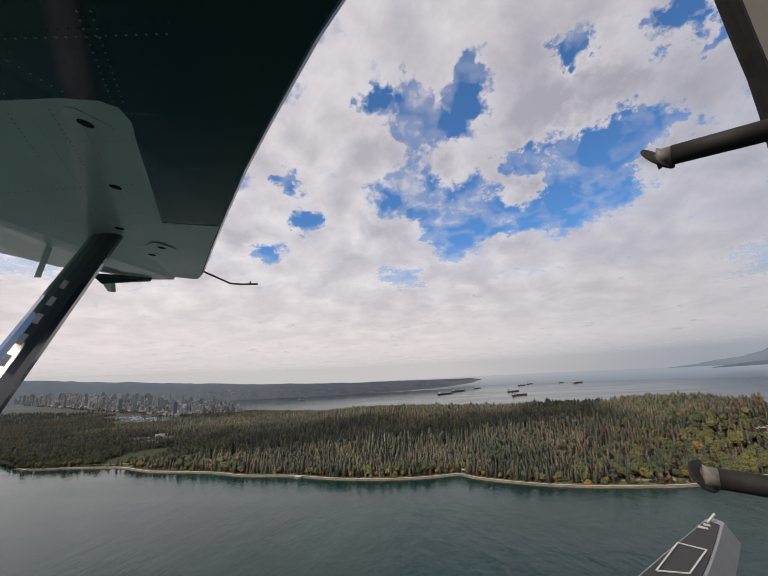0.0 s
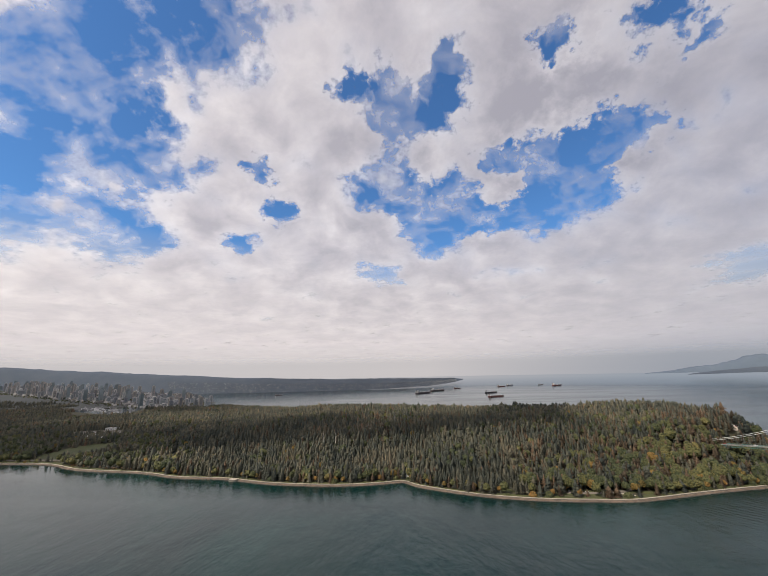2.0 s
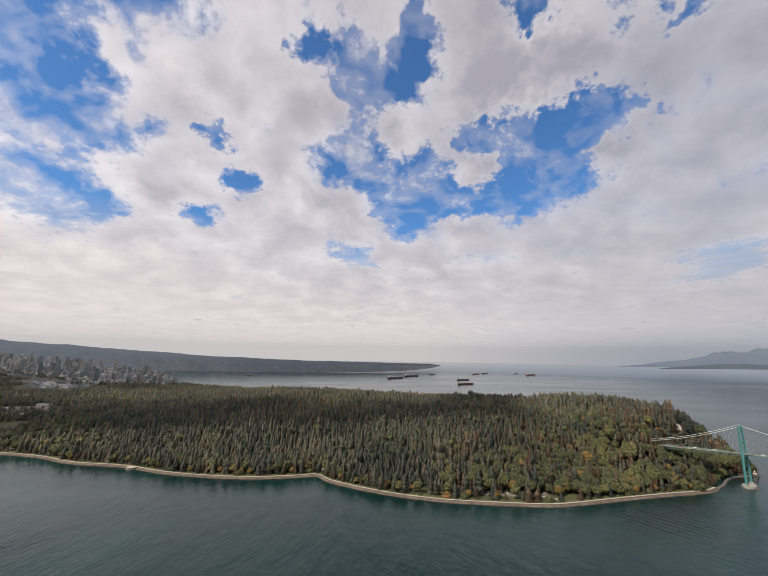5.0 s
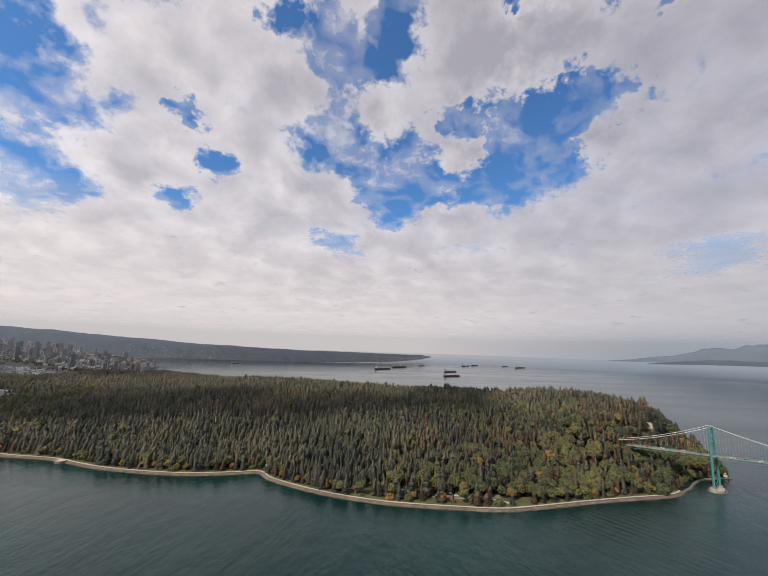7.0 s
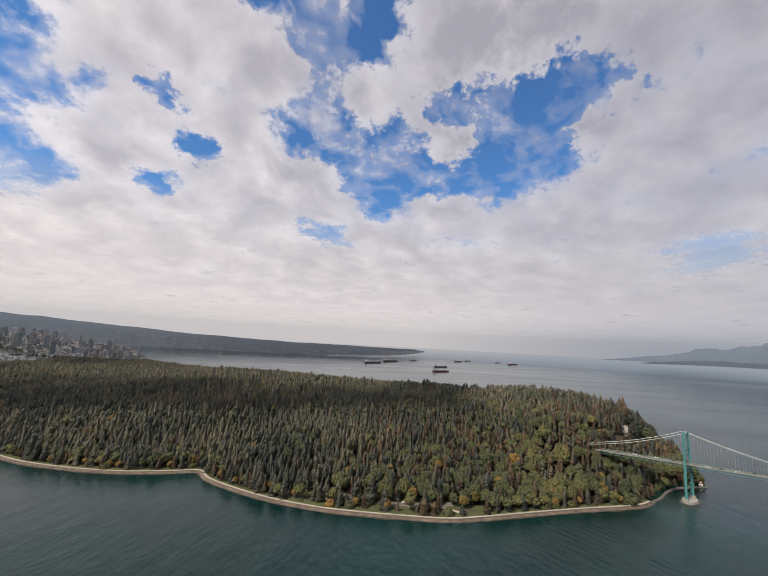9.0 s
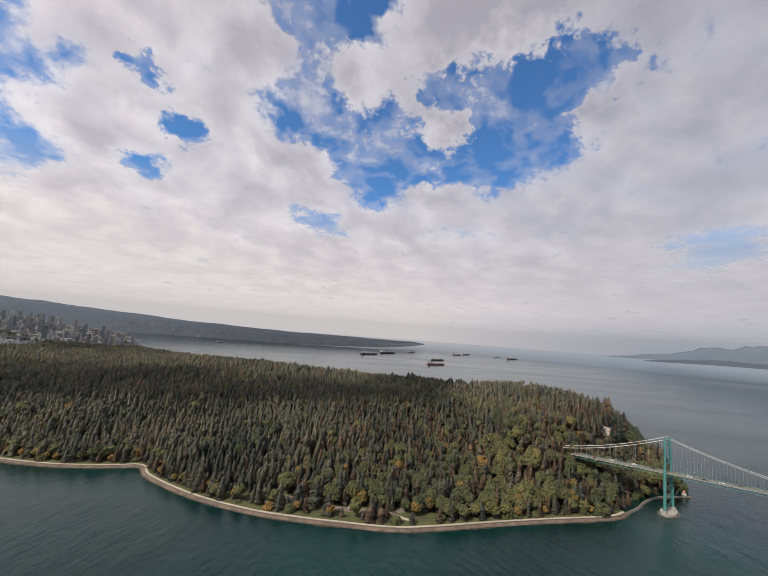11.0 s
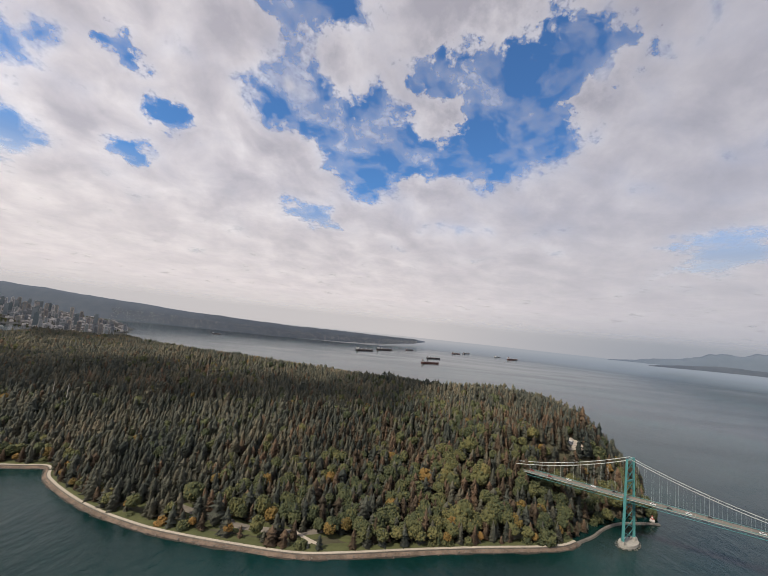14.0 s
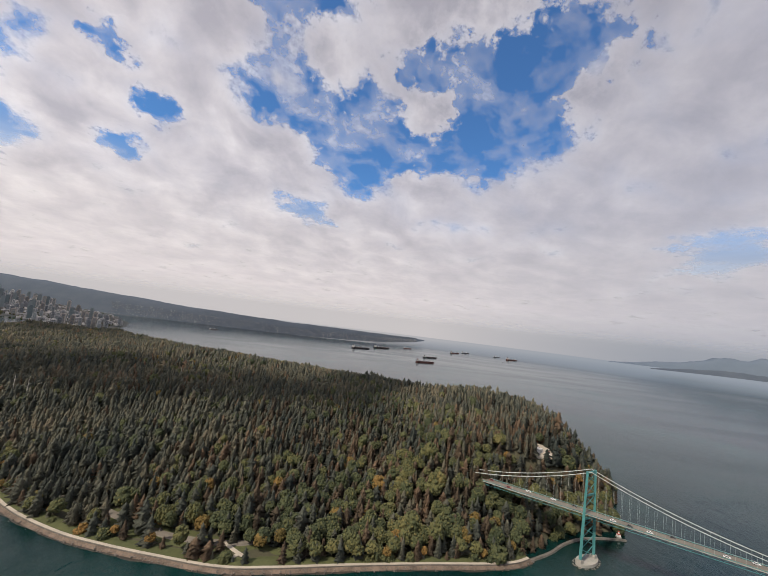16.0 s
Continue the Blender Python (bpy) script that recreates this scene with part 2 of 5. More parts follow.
WET_ROCK = surface("wet_weedy_rock", (0.014, 0.013, 0.009), (0.055, 0.044, 0.032), 0.4, 0.6, bump=0.6, bump_scale=1.2)
WATER = water_material()
SOIL = surface("forest_floor", (0.034, 0.036, 0.020), (0.080, 0.072, 0.042), 0.05, 0.95, bump=0.4)
GRASS = surface("lawn_grass", (0.042, 0.052, 0.018), (0.092, 0.098, 0.034), 0.06, 0.9, bump=0.3, bump_scale=2.0)
SAND = surface("pebble_beach", (0.036, 0.028, 0.022), (0.225, 0.165, 0.125), 0.13, 0.9, bump=0.5, bump_scale=1.5)
STONE = surface("seawall_stone", (0.055, 0.050, 0.045), (0.20, 0.175, 0.15), 0.3, 0.85, bump=0.5, bump_scale=1.2)
PATH = surface("pale_paving", (0.30, 0.265, 0.22), (0.46, 0.405, 0.335), 0.1, 0.85)
ROAD = surface("road_asphalt", (0.12, 0.105, 0.088), (0.21, 0.185, 0.155), 0.08, 0.85)
BRIDGE_GREEN = surface("bridge_green_paint", (0.035, 0.150, 0.155), (0.080, 0.255, 0.255), 0.2, 0.5)
CABLE = surface("cable_grey_paint", (0.34, 0.37, 0.35), (0.52, 0.53, 0.50), 0.3, 0.5)
CONCRETE = surface("weathered_concrete", (0.20, 0.19, 0.17), (0.42, 0.40, 0.36), 0.1, 0.85, bump=0.2)
CONIFER = foliage("conifer_needles", [(0.15, (0.042, 0.051, 0.045)), (0.42, (0.072, 0.078, 0.062)), (0.68, (0.120, 0.113, 0.080)), (0.95, (0.190, 0.148, 0.098))])
CEDAR = foliage("browning_cedar", [(0.15, (0.048, 0.040, 0.028)), (0.5, (0.105, 0.074, 0.048)), (0.9, (0.185, 0.120, 0.076))])
MAPLE = foliage("green_maple_leaves", [(0.12, (0.030, 0.041, 0.022)), (0.42, (0.062, 0.073, 0.034)), (0.68, (0.115, 0.112, 0.043)), (0.95, (0.205, 0.152, 0.058))])
GOLD = foliage("golden_maple_leaves", [(0.15, (0.085, 0.068, 0.022)), (0.5, (0.150, 0.105, 0.032)), (0.9, (0.240, 0.130, 0.040))])
BARK = surface("tree_bark", (0.03, 0.022, 0.016), (0.09, 0.07, 0.055), 0.8, 0.95)
# aerial haze is painted into the base colours of these four far materials
HAZE_HILL = surface("wooded_slope_haze_tint", (0.058, 0.077, 0.104), (0.096, 0.113, 0.136), 0.010, 1.0, fine=9.0)
FAR_HILL = surface("far_mountain_haze_tint", (0.098, 0.128, 0.168), (0.130, 0.160, 0.200), 0.002, 1.0)
FAR_HOUSE = surface("far_wall_haze_tint", (0.10, 0.115, 0.135), (0.24, 0.25, 0.26), 0.5, 0.9, island=1.4)
FAR_TREES = surface("far_tree_haze_tint", (0.056, 0.074, 0.098), (0.096, 0.112, 0.132), 0.02, 1.0, island=0.4)


# ---- mesh helpers ----
def mesh_of(name, verts, faces, mat=None, smooth=False):
    me = bpy.data.meshes.new(name)
    me.from_pydata([tuple(v) for v in verts], [], [tuple(f) for f in faces])
    if mat:
        me.materials.append(mat)
    if smooth:
        me.polygons.foreach_set("use_smooth", [True] * len(me.polygons))
    me.update()
    return me


def tri_mesh(name, verts, tris, mat):
    """A large triangle mesh from numpy arrays."""
    me = bpy.data.meshes.new(name)
    me.vertices.add(len(verts))
    me.vertices.foreach_set("co", np.asarray(verts, dtype=np.float32).ravel())
    n = len(tris)
    me.loops.add(n * 3)
    me.loops.foreach_set("vertex_index", np.asarray(tris, dtype=np.int32).ravel())
    me.polygons.add(n)
    me.polygons.foreach_set("loop_start", np.arange(0, n * 3, 3, dtype=np.int32))
    me.materials.append(mat)
    me.update(calc_edges=True)
    return me


def part(name, bm, mat, parent=None, label=""):
    me = bpy.data.meshes.new(name)
    bm.to_mesh(me)
    bm.free()
    me.materials.append(mat)
    ob = new(name, me)
    if parent:
        ob.parent = parent
    if label:
        ob["label"] = label
    return ob


def box(bm, size, at=(0, 0, 0), turn=None, taper=1.0, bevel=0.0):
    """A box added to bm: size, centre, optional turn (Matrix) and taper of its top."""
    geo = bmesh.ops.create_cube(bm, size=1.0)
    vs = geo["verts"]
    for v in vs:
        k = taper if v.co.z > 0 else 1.0
        v.co = Vector((v.co.x * size[0] * k, v.co.y * size[1] * k, v.co.z * size[2]))
    if bevel:
        es = list({e for v in vs for e in v.link_edges})
        r = bmesh.ops.bevel(bm, geom=es, offset=bevel, segments=1, affect="EDGES")
        vs = list({v for f in r["faces"] for v in f.verts} | {v for v in vs if v.is_valid})
    m = Matrix.Translation(at) @ (turn.to_4x4() if turn else Matrix())
    for v in vs:
        v.co = m @ v.co


def beam(bm, a, b, w, h, up=(0, 0, 1)):
    """A straight square member from a to b."""
    a, b = Vector(a), Vector(b)
    d = (b - a).normalized()
    s = d.cross(Vector(up))
    if s.length < 1e-4:
        s = d.cross(Vector((0, 1, 0)))
    s.normalize()
    u = s.cross(d)
    vs = [bm.verts.new(p + s * (w / 2 * i) + u * (h / 2 * j)) for p in (a, b) for i, j in ((-1, -1), (1, -1), (1, 1), (-1, 1))]
    for f in ((0, 1, 2, 3), (7, 6, 5, 4), (0, 4, 5, 1), (1, 5, 6, 2), (2, 6, 7, 3), (3, 7, 4, 0)):
        bm.faces.new([vs[i] for i in f])


def tube(bm, pts, radius, sides=8, flat=1.0):
    """A round bar along points; flat squeezes it across."""
    rings = []
    for i, p in enumerate(pts):
        p = Vector(p)
        d = (Vector(pts[min(i + 1, len(pts) - 1)]) - Vector(pts[max(i - 1, 0)])).normalized()
        s = d.cross(Vector((0, 0, 1)))
        if s.length < 1e-4:
            s = Vector((1, 0, 0))
        s.normalize()
        u = s.cross(d)
        r = radius[i] if isinstance(radius, (list, tuple)) else radius
        rings.append([bm.verts.new(p + s * (r * math.cos(a)) + u * (r * flat * math.sin(a))) for a in (2 * math.pi * k / sides for k in range(sides))])
    for a, b in zip(rings, rings[1:]):
        for k in range(sides):
            bm.faces.new((a[k], a[(k + 1) % sides], b[(k + 1) % sides], b[k]))
    bm.faces.new(rings[0][::-1])
    bm.faces.new(rings[-1])


def thing(name, label, category, group="", at=(0, 0, 0), turn=0.0):
    e = new(name)
    e.matrix_basis = pose(*at, 0, 0, turn)
    return tagged(e, label, category, group)


def smooth_line(pts, step):
    """Catmull-Rom through points, resampled at about equal steps."""
    p = np.array(pts, float)
    p = np.vstack([2 * p[0] - p[1], p, 2 * p[-1] - p[-2]])
    out = []
    for i in range(1, len(p) - 2):
        n = max(2, int(np.linalg.norm(p[i + 1] - p[i]) / step))
        for t in np.linspace(0, 1, n, endpoint=False):
            out.append(0.5 * (2 * p[i] + (p[i + 1] - p[i - 1]) * t + (2 * p[i - 1] - 5 * p[i] + 4 * p[i + 1] - p[i + 2]) * t * t + (3 * p[i] - p[i - 1] - 3 * p[i + 1] + p[i + 2]) * t ** 3))
    out.append(p[-2])
    return np.array(out)


def ribbon(name, line, offsets, heights, mat):
    """A strip swept along a plan line: sideways offsets (left of the line is inland) and heights."""
    t = np.gradient(line, axis=0)
    t /= np.linalg.norm(t, axis=1, keepdims=True)
    nrm = np.stack([-t[:, 1], t[:, 0]], 1)
    n = len(line)
    verts = [(*(line[i] + nrm[i] * o), h if not callable(h) else h(i)) for o, h in zip(offsets, heights) for i in range(n)]
    faces = [(j * n + i, j * n + i + 1, (j + 1) * n + i + 1, (j + 1) * n + i) for j in range(len(offsets) - 1) for i in range(n - 1)]
    return mesh_of(name, verts, faces, mat)


# ---- plan ----
NORTH_SHORE = [(-1659, 1161), (-1216, 973), (-999, 865), (-867, 798), (-752, 791), (-630, 779), (-523, 734), (-390, 708), (-306, 677), (-218, 664), (-144, 639), (-77, 626), (-13, 622), (44, 630), (73, 636), (93, 615), (133, 591), (177, 571), (227, 556), (265, 550), (310, 546), (359, 544), (398, 551), (453, 565), (514, 579), (581, 593), (608, 606), (633, 626), (650, 640), (675, 656), (700, 661), (727, 664)]
WEST_SHORE = [(738, 676), (742, 700), (775, 745), (806, 810), (825, 890), (832, 1000), (812, 1150), (730, 1290), (560, 1380), (400, 1440), (200, 1500), (0, 1560), (-200, 1650), (-450, 1780), (-700, 1900), (-850, 2010), (-1000, 2180), (-1150, 2380), (-1350, 2620)]
north = smooth_line(NORTH_SHORE, 6.0)
west = smooth_line(WEST_SHORE, 12.0)
coast = np.vstack([north, west, [(-2600, 3000), (-4300, 2200), (-4300, 1300), (-2400, 1200)]])


def coast_distance(p):
    """Distance to the park's coast, positive on land."""
    p = np.atleast_2d(p)
    best = np.full(len(p), 1e9)
    inside = np.zeros(len(p), bool)
    a, b = coast, np.roll(coast, -1, axis=0)
    for (ax, ay), (bx, by) in zip(a, b):
        dx, dy = bx - ax, by - ay
        t = np.clip(((p[:, 0] - ax) * dx + (p[:, 1] - ay) * dy) / (dx * dx + dy * dy + 1e-9), 0, 1)
        best = np.minimum(best, (p[:, 0] - ax - t * dx) ** 2 + (p[:, 1] - ay - t * dy) ** 2)
        if ay != by:
            cross = ((ay > p[:, 1]) != (by > p[:, 1])) & (p[:, 0] < (bx - ax) * (p[:, 1] - ay) / (by - ay) + ax)
            inside ^= cross
    d = np.sqrt(best)
    return np.where(inside, d, -d)


def hump(p, x, y, r, h):
    return h * np.exp(-((p[:, 0] - x) ** 2 + (p[:, 1] - y) ** 2) / (2 * r * r))


def ground_height(p, d=None):
    """Height of the land above the sea."""
    p = np.atleast_2d(np.asarray(p, float))
    d = coast_distance(p) if d is None else d
    rise = np.clip((p[:, 0] + 620) / 520, 0, 1)
    rise = 6 + 27 * rise * rise * (3 - 2 * rise)
    steep = np.clip((p[:, 0] - 0.25 * (p[:, 1] - 900) - 520) / 120, 0, 1) * np.clip((p[:, 1] - 660) / 60, 0, 1)
    inland = np.clip((d - 34 + 24 * steep) / (260 - 190 * steep), 0, 1)
    h = 3.2 + rise * inland * inland * (3 - 2 * inland)
    h = h + (hump(p, 672, 765, 75, 13) + hump(p, 720, 950, 130, 20) + hump(p, 600, 650, 60, 14) + hump(p, 542, 684, 42, 20) + hump(p, -20, 1330, 200, 14) + hump(p, 480, 1150, 200, 12) - hump(p, 60, 1050, 160, 10)) * np.clip((d - 8) / 60, 0, 1)
    return np.where(d > 11, h, -5.0)

# ---- sea, land and sky ----
def sea_height(r):
    """The sheet of the sea is bent up at its far rim, to fit the horizon in view."""
    return np.where(r > 3700, 1.0 + 85 * ((r - 3700) / 1250) ** 2, 1.0)


def build_sea():
    radii = [0, 300, 700, 1200, 1800, 2500, 3200, 3700, 3900, 4100, 4300, 4500, 4700, 4900, 4960]
    verts, faces, n = [(230, 130, 1.0)], [], 96
    for r in radii[1:]:
        z = float(sea_height(np.array([r]))[0])
        verts += [(230 + r * math.cos(2 * math.pi * k / n), 130 + r * math.sin(2 * math.pi * k / n), z) for k in range(n)]
    faces += [(0, 1 + k, 1 + (k + 1) % n) for k in range(n)]
    for j in range(len(radii) - 2):
        a, b = 1 + j * n, 1 + (j + 1) * n
        faces += [(a + k, b + k, b + (k + 1) % n, a + (k + 1) % n) for k in range(n)]
    ob = new("water", mesh_of("water", verts[:1 + 7 * n], [f for f in faces if max(f) < 1 + 7 * n], WATER, True))
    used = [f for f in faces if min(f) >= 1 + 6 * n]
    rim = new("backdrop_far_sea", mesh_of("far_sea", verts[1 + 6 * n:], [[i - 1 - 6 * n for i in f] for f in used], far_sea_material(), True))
    tagged(rim, "pale outer sea fading into a glowing haze colour", "sea", kind="structure")
    tagged(ob, "dark teal sea water with fine ripples under cloud", "sea", kind="structure")


def build_land():
    xs, ys = np.arange(-1900, 860, 10.0), np.arange(500, 2200, 10.0)
    gx, gy = np.meshgrid(xs, ys)
    p = np.stack([gx.ravel(), gy.ravel()], 1)
    d = coast_distance(p)
    z = ground_height(p, d)
    nx, ny = len(xs), len(ys)
    idx = np.arange(nx * ny).reshape(ny, nx)
    keep = (np.maximum.reduce([d.reshape(ny, nx)[:-1, :-1], d.reshape(ny, nx)[1:, :-1], d.reshape(ny, nx)[:-1, 1:], d.reshape(ny, nx)[1:, 1:]]) > -12)
    a, b, c, e = idx[:-1, :-1][keep], idx[:-1, 1:][keep], idx[1:, 1:][keep], idx[1:, :-1][keep]
    tris = np.vstack([np.stack([a, b, c], 1), np.stack([a, c, e], 1)])
    ob = new("ground", tri_mesh("ground", np.column_stack([p, z]), tris, SOIL))
    tagged(ob, "dark forest floor of the wooded park peninsula", "ground", kind="structure")
    # gently rising land under the town
    xs, ys = np.arange(-4300, -900, 50.0), np.arange(1150, 3050, 50.0)
    gx, gy = np.meshgrid(xs, ys)
    p = np.stack([gx.ravel(), gy.ravel()], 1)
    d = coast_distance(p)
    z = np.where(d > 0, town_height(p) - 0.2, -4.0)
    nx, ny = len(xs), len(ys)
    idx = np.arange(nx * ny).reshape(ny, nx)
    a, b, c, e = idx[:-1, :-1].ravel(), idx[:-1, 1:].ravel(), idx[1:, 1:].ravel(), idx[1:, :-1].ravel()
    tris = np.vstack([np.stack([a, b, c], 1), np.stack([a, c, e], 1)])
    ob = new("ground_town", tri_mesh("ground_town", np.column_stack([p, z]), tris, TOWN_GROUND))
    tagged(ob, "grey green land under the distant town", "ground", kind="structure")


def town_height(p):
    p = np.atleast_2d(np.asarray(p, float))
    return 3.0 + 0.042 * np.clip(-0.6 * p[:, 0] + 0.8 * p[:, 1] - 2300, 0, None)


TOWN_GROUND = surface("town_ground", (0.055, 0.065, 0.06), (0.12, 0.125, 0.12), 0.01, 0.95)


def ridge_mesh(name, line, mat, bumps, seed):
    """A hill from (x, y, base z, depth, top z) stations, with an uneven crest."""
    st = np.array(line, float)
    s = np.linspace(0, len(st) - 1, 14 * (len(st) - 1) + 1)
    q = np.stack([np.interp(s, np.arange(len(st)), st[:, k]) for k in range(5)], 1)
    centre = np.array([230, 130])
    verts, rows_ = [], (0.0, 0.12, 0.3, 0.5, 0.75, 1.0, 1.3)
    for f in rows_:
        for x, y, zb, dep, zt in q:
            w = np.array([x, y]) - centre
            w /= np.linalg.norm(w)
            c = np.array([x, y]) + w * dep * f
            lift = math.sin(min(f, 1.0) * math.pi / 2) ** 1.2 if f <= 1 else 0.75
            k = noise.fractal(Vector((c[0] * 0.003 + seed, c[1] * 0.003, seed)), 0.6, 2.0, 5)
            verts.append((c[0], c[1], zb + (zt - zb) * lift * (1 + bumps * k)))
    n = len(q)
    faces = [(j * n + i, j * n + i + 1, (j + 1) * n + i + 1, (j + 1) * n + i) for j in range(len(rows_) - 1) for i in range(n - 1)]
    return mesh_of(name, verts, faces, mat, True)


FAR_SHORE = [(-3700, 2700, 0, 420, 310), (-3000, 3100, 0, 420, 258), (-2400, 3300, 0, 420, 205), (-1800, 3400, 0, 420, 165), (-1250, 3420, 0, 420, 128), (-577, 3430, 0, 480, 104), (0, 3640, 4, 420, 92), (420, 3900, 14, 330, 84), (700, 4200, 32, 220, 76), (880, 4470, 52, 60, 62)]


def build_distance():
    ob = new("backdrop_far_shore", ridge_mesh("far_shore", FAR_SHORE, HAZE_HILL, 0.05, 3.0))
    tagged(ob, "low wooded ridge in haze colours across the bay", "hill", kind="structure")
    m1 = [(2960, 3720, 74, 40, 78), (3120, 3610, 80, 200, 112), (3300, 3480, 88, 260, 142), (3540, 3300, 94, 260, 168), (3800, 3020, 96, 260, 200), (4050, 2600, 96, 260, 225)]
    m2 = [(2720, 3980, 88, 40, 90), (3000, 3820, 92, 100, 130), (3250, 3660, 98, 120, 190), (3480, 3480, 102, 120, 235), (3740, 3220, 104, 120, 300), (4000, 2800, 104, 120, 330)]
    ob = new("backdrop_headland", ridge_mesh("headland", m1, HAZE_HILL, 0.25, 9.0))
    tagged(ob, "dark wooded headland in haze colours", "hill", kind="structure")
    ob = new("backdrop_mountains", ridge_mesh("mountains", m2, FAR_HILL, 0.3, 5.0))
    tagged(ob, "mountain slopes in pale blue haze colours", "mountain", kind="structure")


# openings in the cloud deck and single puffs within them, placed to fit the view: x, y, radius
# the last six openings are added only to let sun onto the woods
GAPS = [(37, 1277, 153), (194, 1393, 172), (272, 1577, 170), (10, 1868, 141), (775, 1155, 220), (656, 1239, 197), (840, 1050, 92), (773, 1350, 193), (586, 1506, 151), (382, 1433, 133), (178, 1090, 129), (65, 1006, 98), (240, 914, 82), (546, 836, 66), (739, 764, 62), (855, 816, 48), (-402, 1141, 70), (-385, 1364, 72), (-608, 1470, 86), (1703, 1597, 216), (-65, 943, 62), (464, 1186, 81), (-1000, 880, 260), (-720, 1000, 170), (-1350, 1050, 260), (-420, 680, 200), (-700, 700, 200), (-1000, 1300, 200)]
PUFFS = [(202, 1207, 117), (528, 1294, 105), (546, 1603, 123), (927, 1168, 98), (520, 1010, 150), (650, 960, 120)]


def cloud_material():
    """Cloud sheet lit from above by the sun; bright thin edges and a greyer thick middle are painted into its tint."""
    m, add, links = material("cloud_vapour")
    geo = add("ShaderNodeNewGeometry")
    sp = add("ShaderNodeSeparateXYZ")
    links.new(geo.outputs["Position"], sp.inputs[0])
    plan = add("ShaderNodeCombineXYZ")
    links.new(sp.outputs[0], plan.inputs[0])
    links.new(sp.outputs[1], plan.inputs[1])

    def lumps(scale, detail, rough, at=(0, 0, 0), distortion=0.0):
        mp = add("ShaderNodeMapping")
        mp.inputs["Location"].default_value = at
        links.new(plan.outputs[0], mp.inputs[0])
        n = add("ShaderNodeTexNoise", Scale=scale, Detail=detail, Roughness=rough, Distortion=distortion)
        links.new(mp.outputs[0], n.inputs["Vector"])
        return n

    def scaled(v, k, c=0.0):
        return mathn(add, links, "ADD", mathn(add, links, "MULTIPLY", v, k), c)

    def plus(*vals):
        acc = vals[0]
        for v in vals[1:]:
            acc = mathn(add, links, "ADD", acc, v)
        return acc

    # ragged outlines: the plan is shaken before the openings are cut
    shake = lumps(0.0065, 6.0, 0.6, (300, 0, 0)).outputs["Color"]
    off = add("ShaderNodeVectorMath", operation="SUBTRACT")
    links.new(shake, off.inputs[0])
    off.inputs[1].default_value = (0.5, 0.5, 0.5)
    big = add("ShaderNodeVectorMath", operation="MULTIPLY")
    links.new(off.outputs[0], big.inputs[0])
    big.inputs[1].default_value = (280, 280, 0)
    shreds = lumps(0.022, 5.0, 0.6, (0, 700, 0)).outputs["Color"]
    off2 = add("ShaderNodeVectorMath", operation="SUBTRACT")
    links.new(shreds, off2.inputs[0])
    off2.inputs[1].default_value = (0.5, 0.5, 0.5)
    big2 = add("ShaderNodeVectorMath", operation="MULTIPLY")
    links.new(off2.outputs[0], big2.inputs[0])
    big2.inputs[1].default_value = (170, 170, 0)
    torn = add("ShaderNodeVectorMath", operation="ADD")
    links.new(plan.outputs[0], torn.inputs[0])
    links.new(big2.outputs[0], torn.inputs[1])
    moved = add("ShaderNodeVectorMath", operation="ADD")
    links.new(torn.outputs[0], moved.inputs[0])
    links.new(big.outputs[0], moved.inputs[1])
    cut = 0.0
    for spots, depth in ((GAPS, -0.62), (PUFFS, 0.55)):
        for x, y, radius in spots:
            d = add("ShaderNodeVectorMath", operation="DISTANCE")
            links.new(moved.outputs[0], d.inputs[0])
            d.inputs[1].default_value = (x, y, 0)
            near_ = mathn(add, links, "SUBTRACT", 1.0, mathn(add, links, "DIVIDE", d.outputs["Value"], radius * 1.25), clamp=True)
            cut = mathn(add, links, "ADD", cut, mathn(add, links, "MULTIPLY", near_, depth))
    cut = mathn(add, links, "MAXIMUM", cut, -0.36)
    wide_ = lumps(0.0016, 3.0, 0.5, (900, 400, 0)).outputs[0]
    puff_ = lumps(0.0062, 8.0, 0.56, (0, 0, 0), 0.2).outputs[0]
    fine_ = lumps(0.03, 5.0, 0.6).outputs[0]
    dens_ = plus(0.69, scaled(wide_, 0.35, -0.175), scaled(puff_, 1.05, -0.525), scaled(fine_, 0.15, -0.075), cut)
    alpha_ = ramp(add, links, dens_, [(0.27, 0.0), (0.40, 0.30), (0.54, 0.82), (0.68, 0.92)])
    # the layer dissolves into the haze over the far rim
    r = add("ShaderNodeVectorMath", operation="DISTANCE")
    links.new(plan.outputs[0], r.inputs[0])
    r.inputs[1].default_value = (230, 130, 0)
    alpha_ = mathn(add, links, "MULTIPLY", alpha_, ramp(add, links, mathn(add, links, "DIVIDE", r.outputs["Value"], 5000.0), [(0.62, 1.0), (0.93, 0.0)]))
    # cloud shading is put into the tint, from density and random lumps
    thick = plus(scaled(dens_, 0.7, 0.2), scaled(lumps(0.0050, 8.0, 0.58, (70, 2000, 0), 0.3).outputs[0], 1.3, -0.65))
    tint = ramp(add, links, thick, [(0.38, (0.73, 0.705, 0.69)), (0.56, (0.63, 0.605, 0.60)), (0.76, (0.52, 0.50, 0.51)), (0.98, (0.42, 0.405, 0.425))])
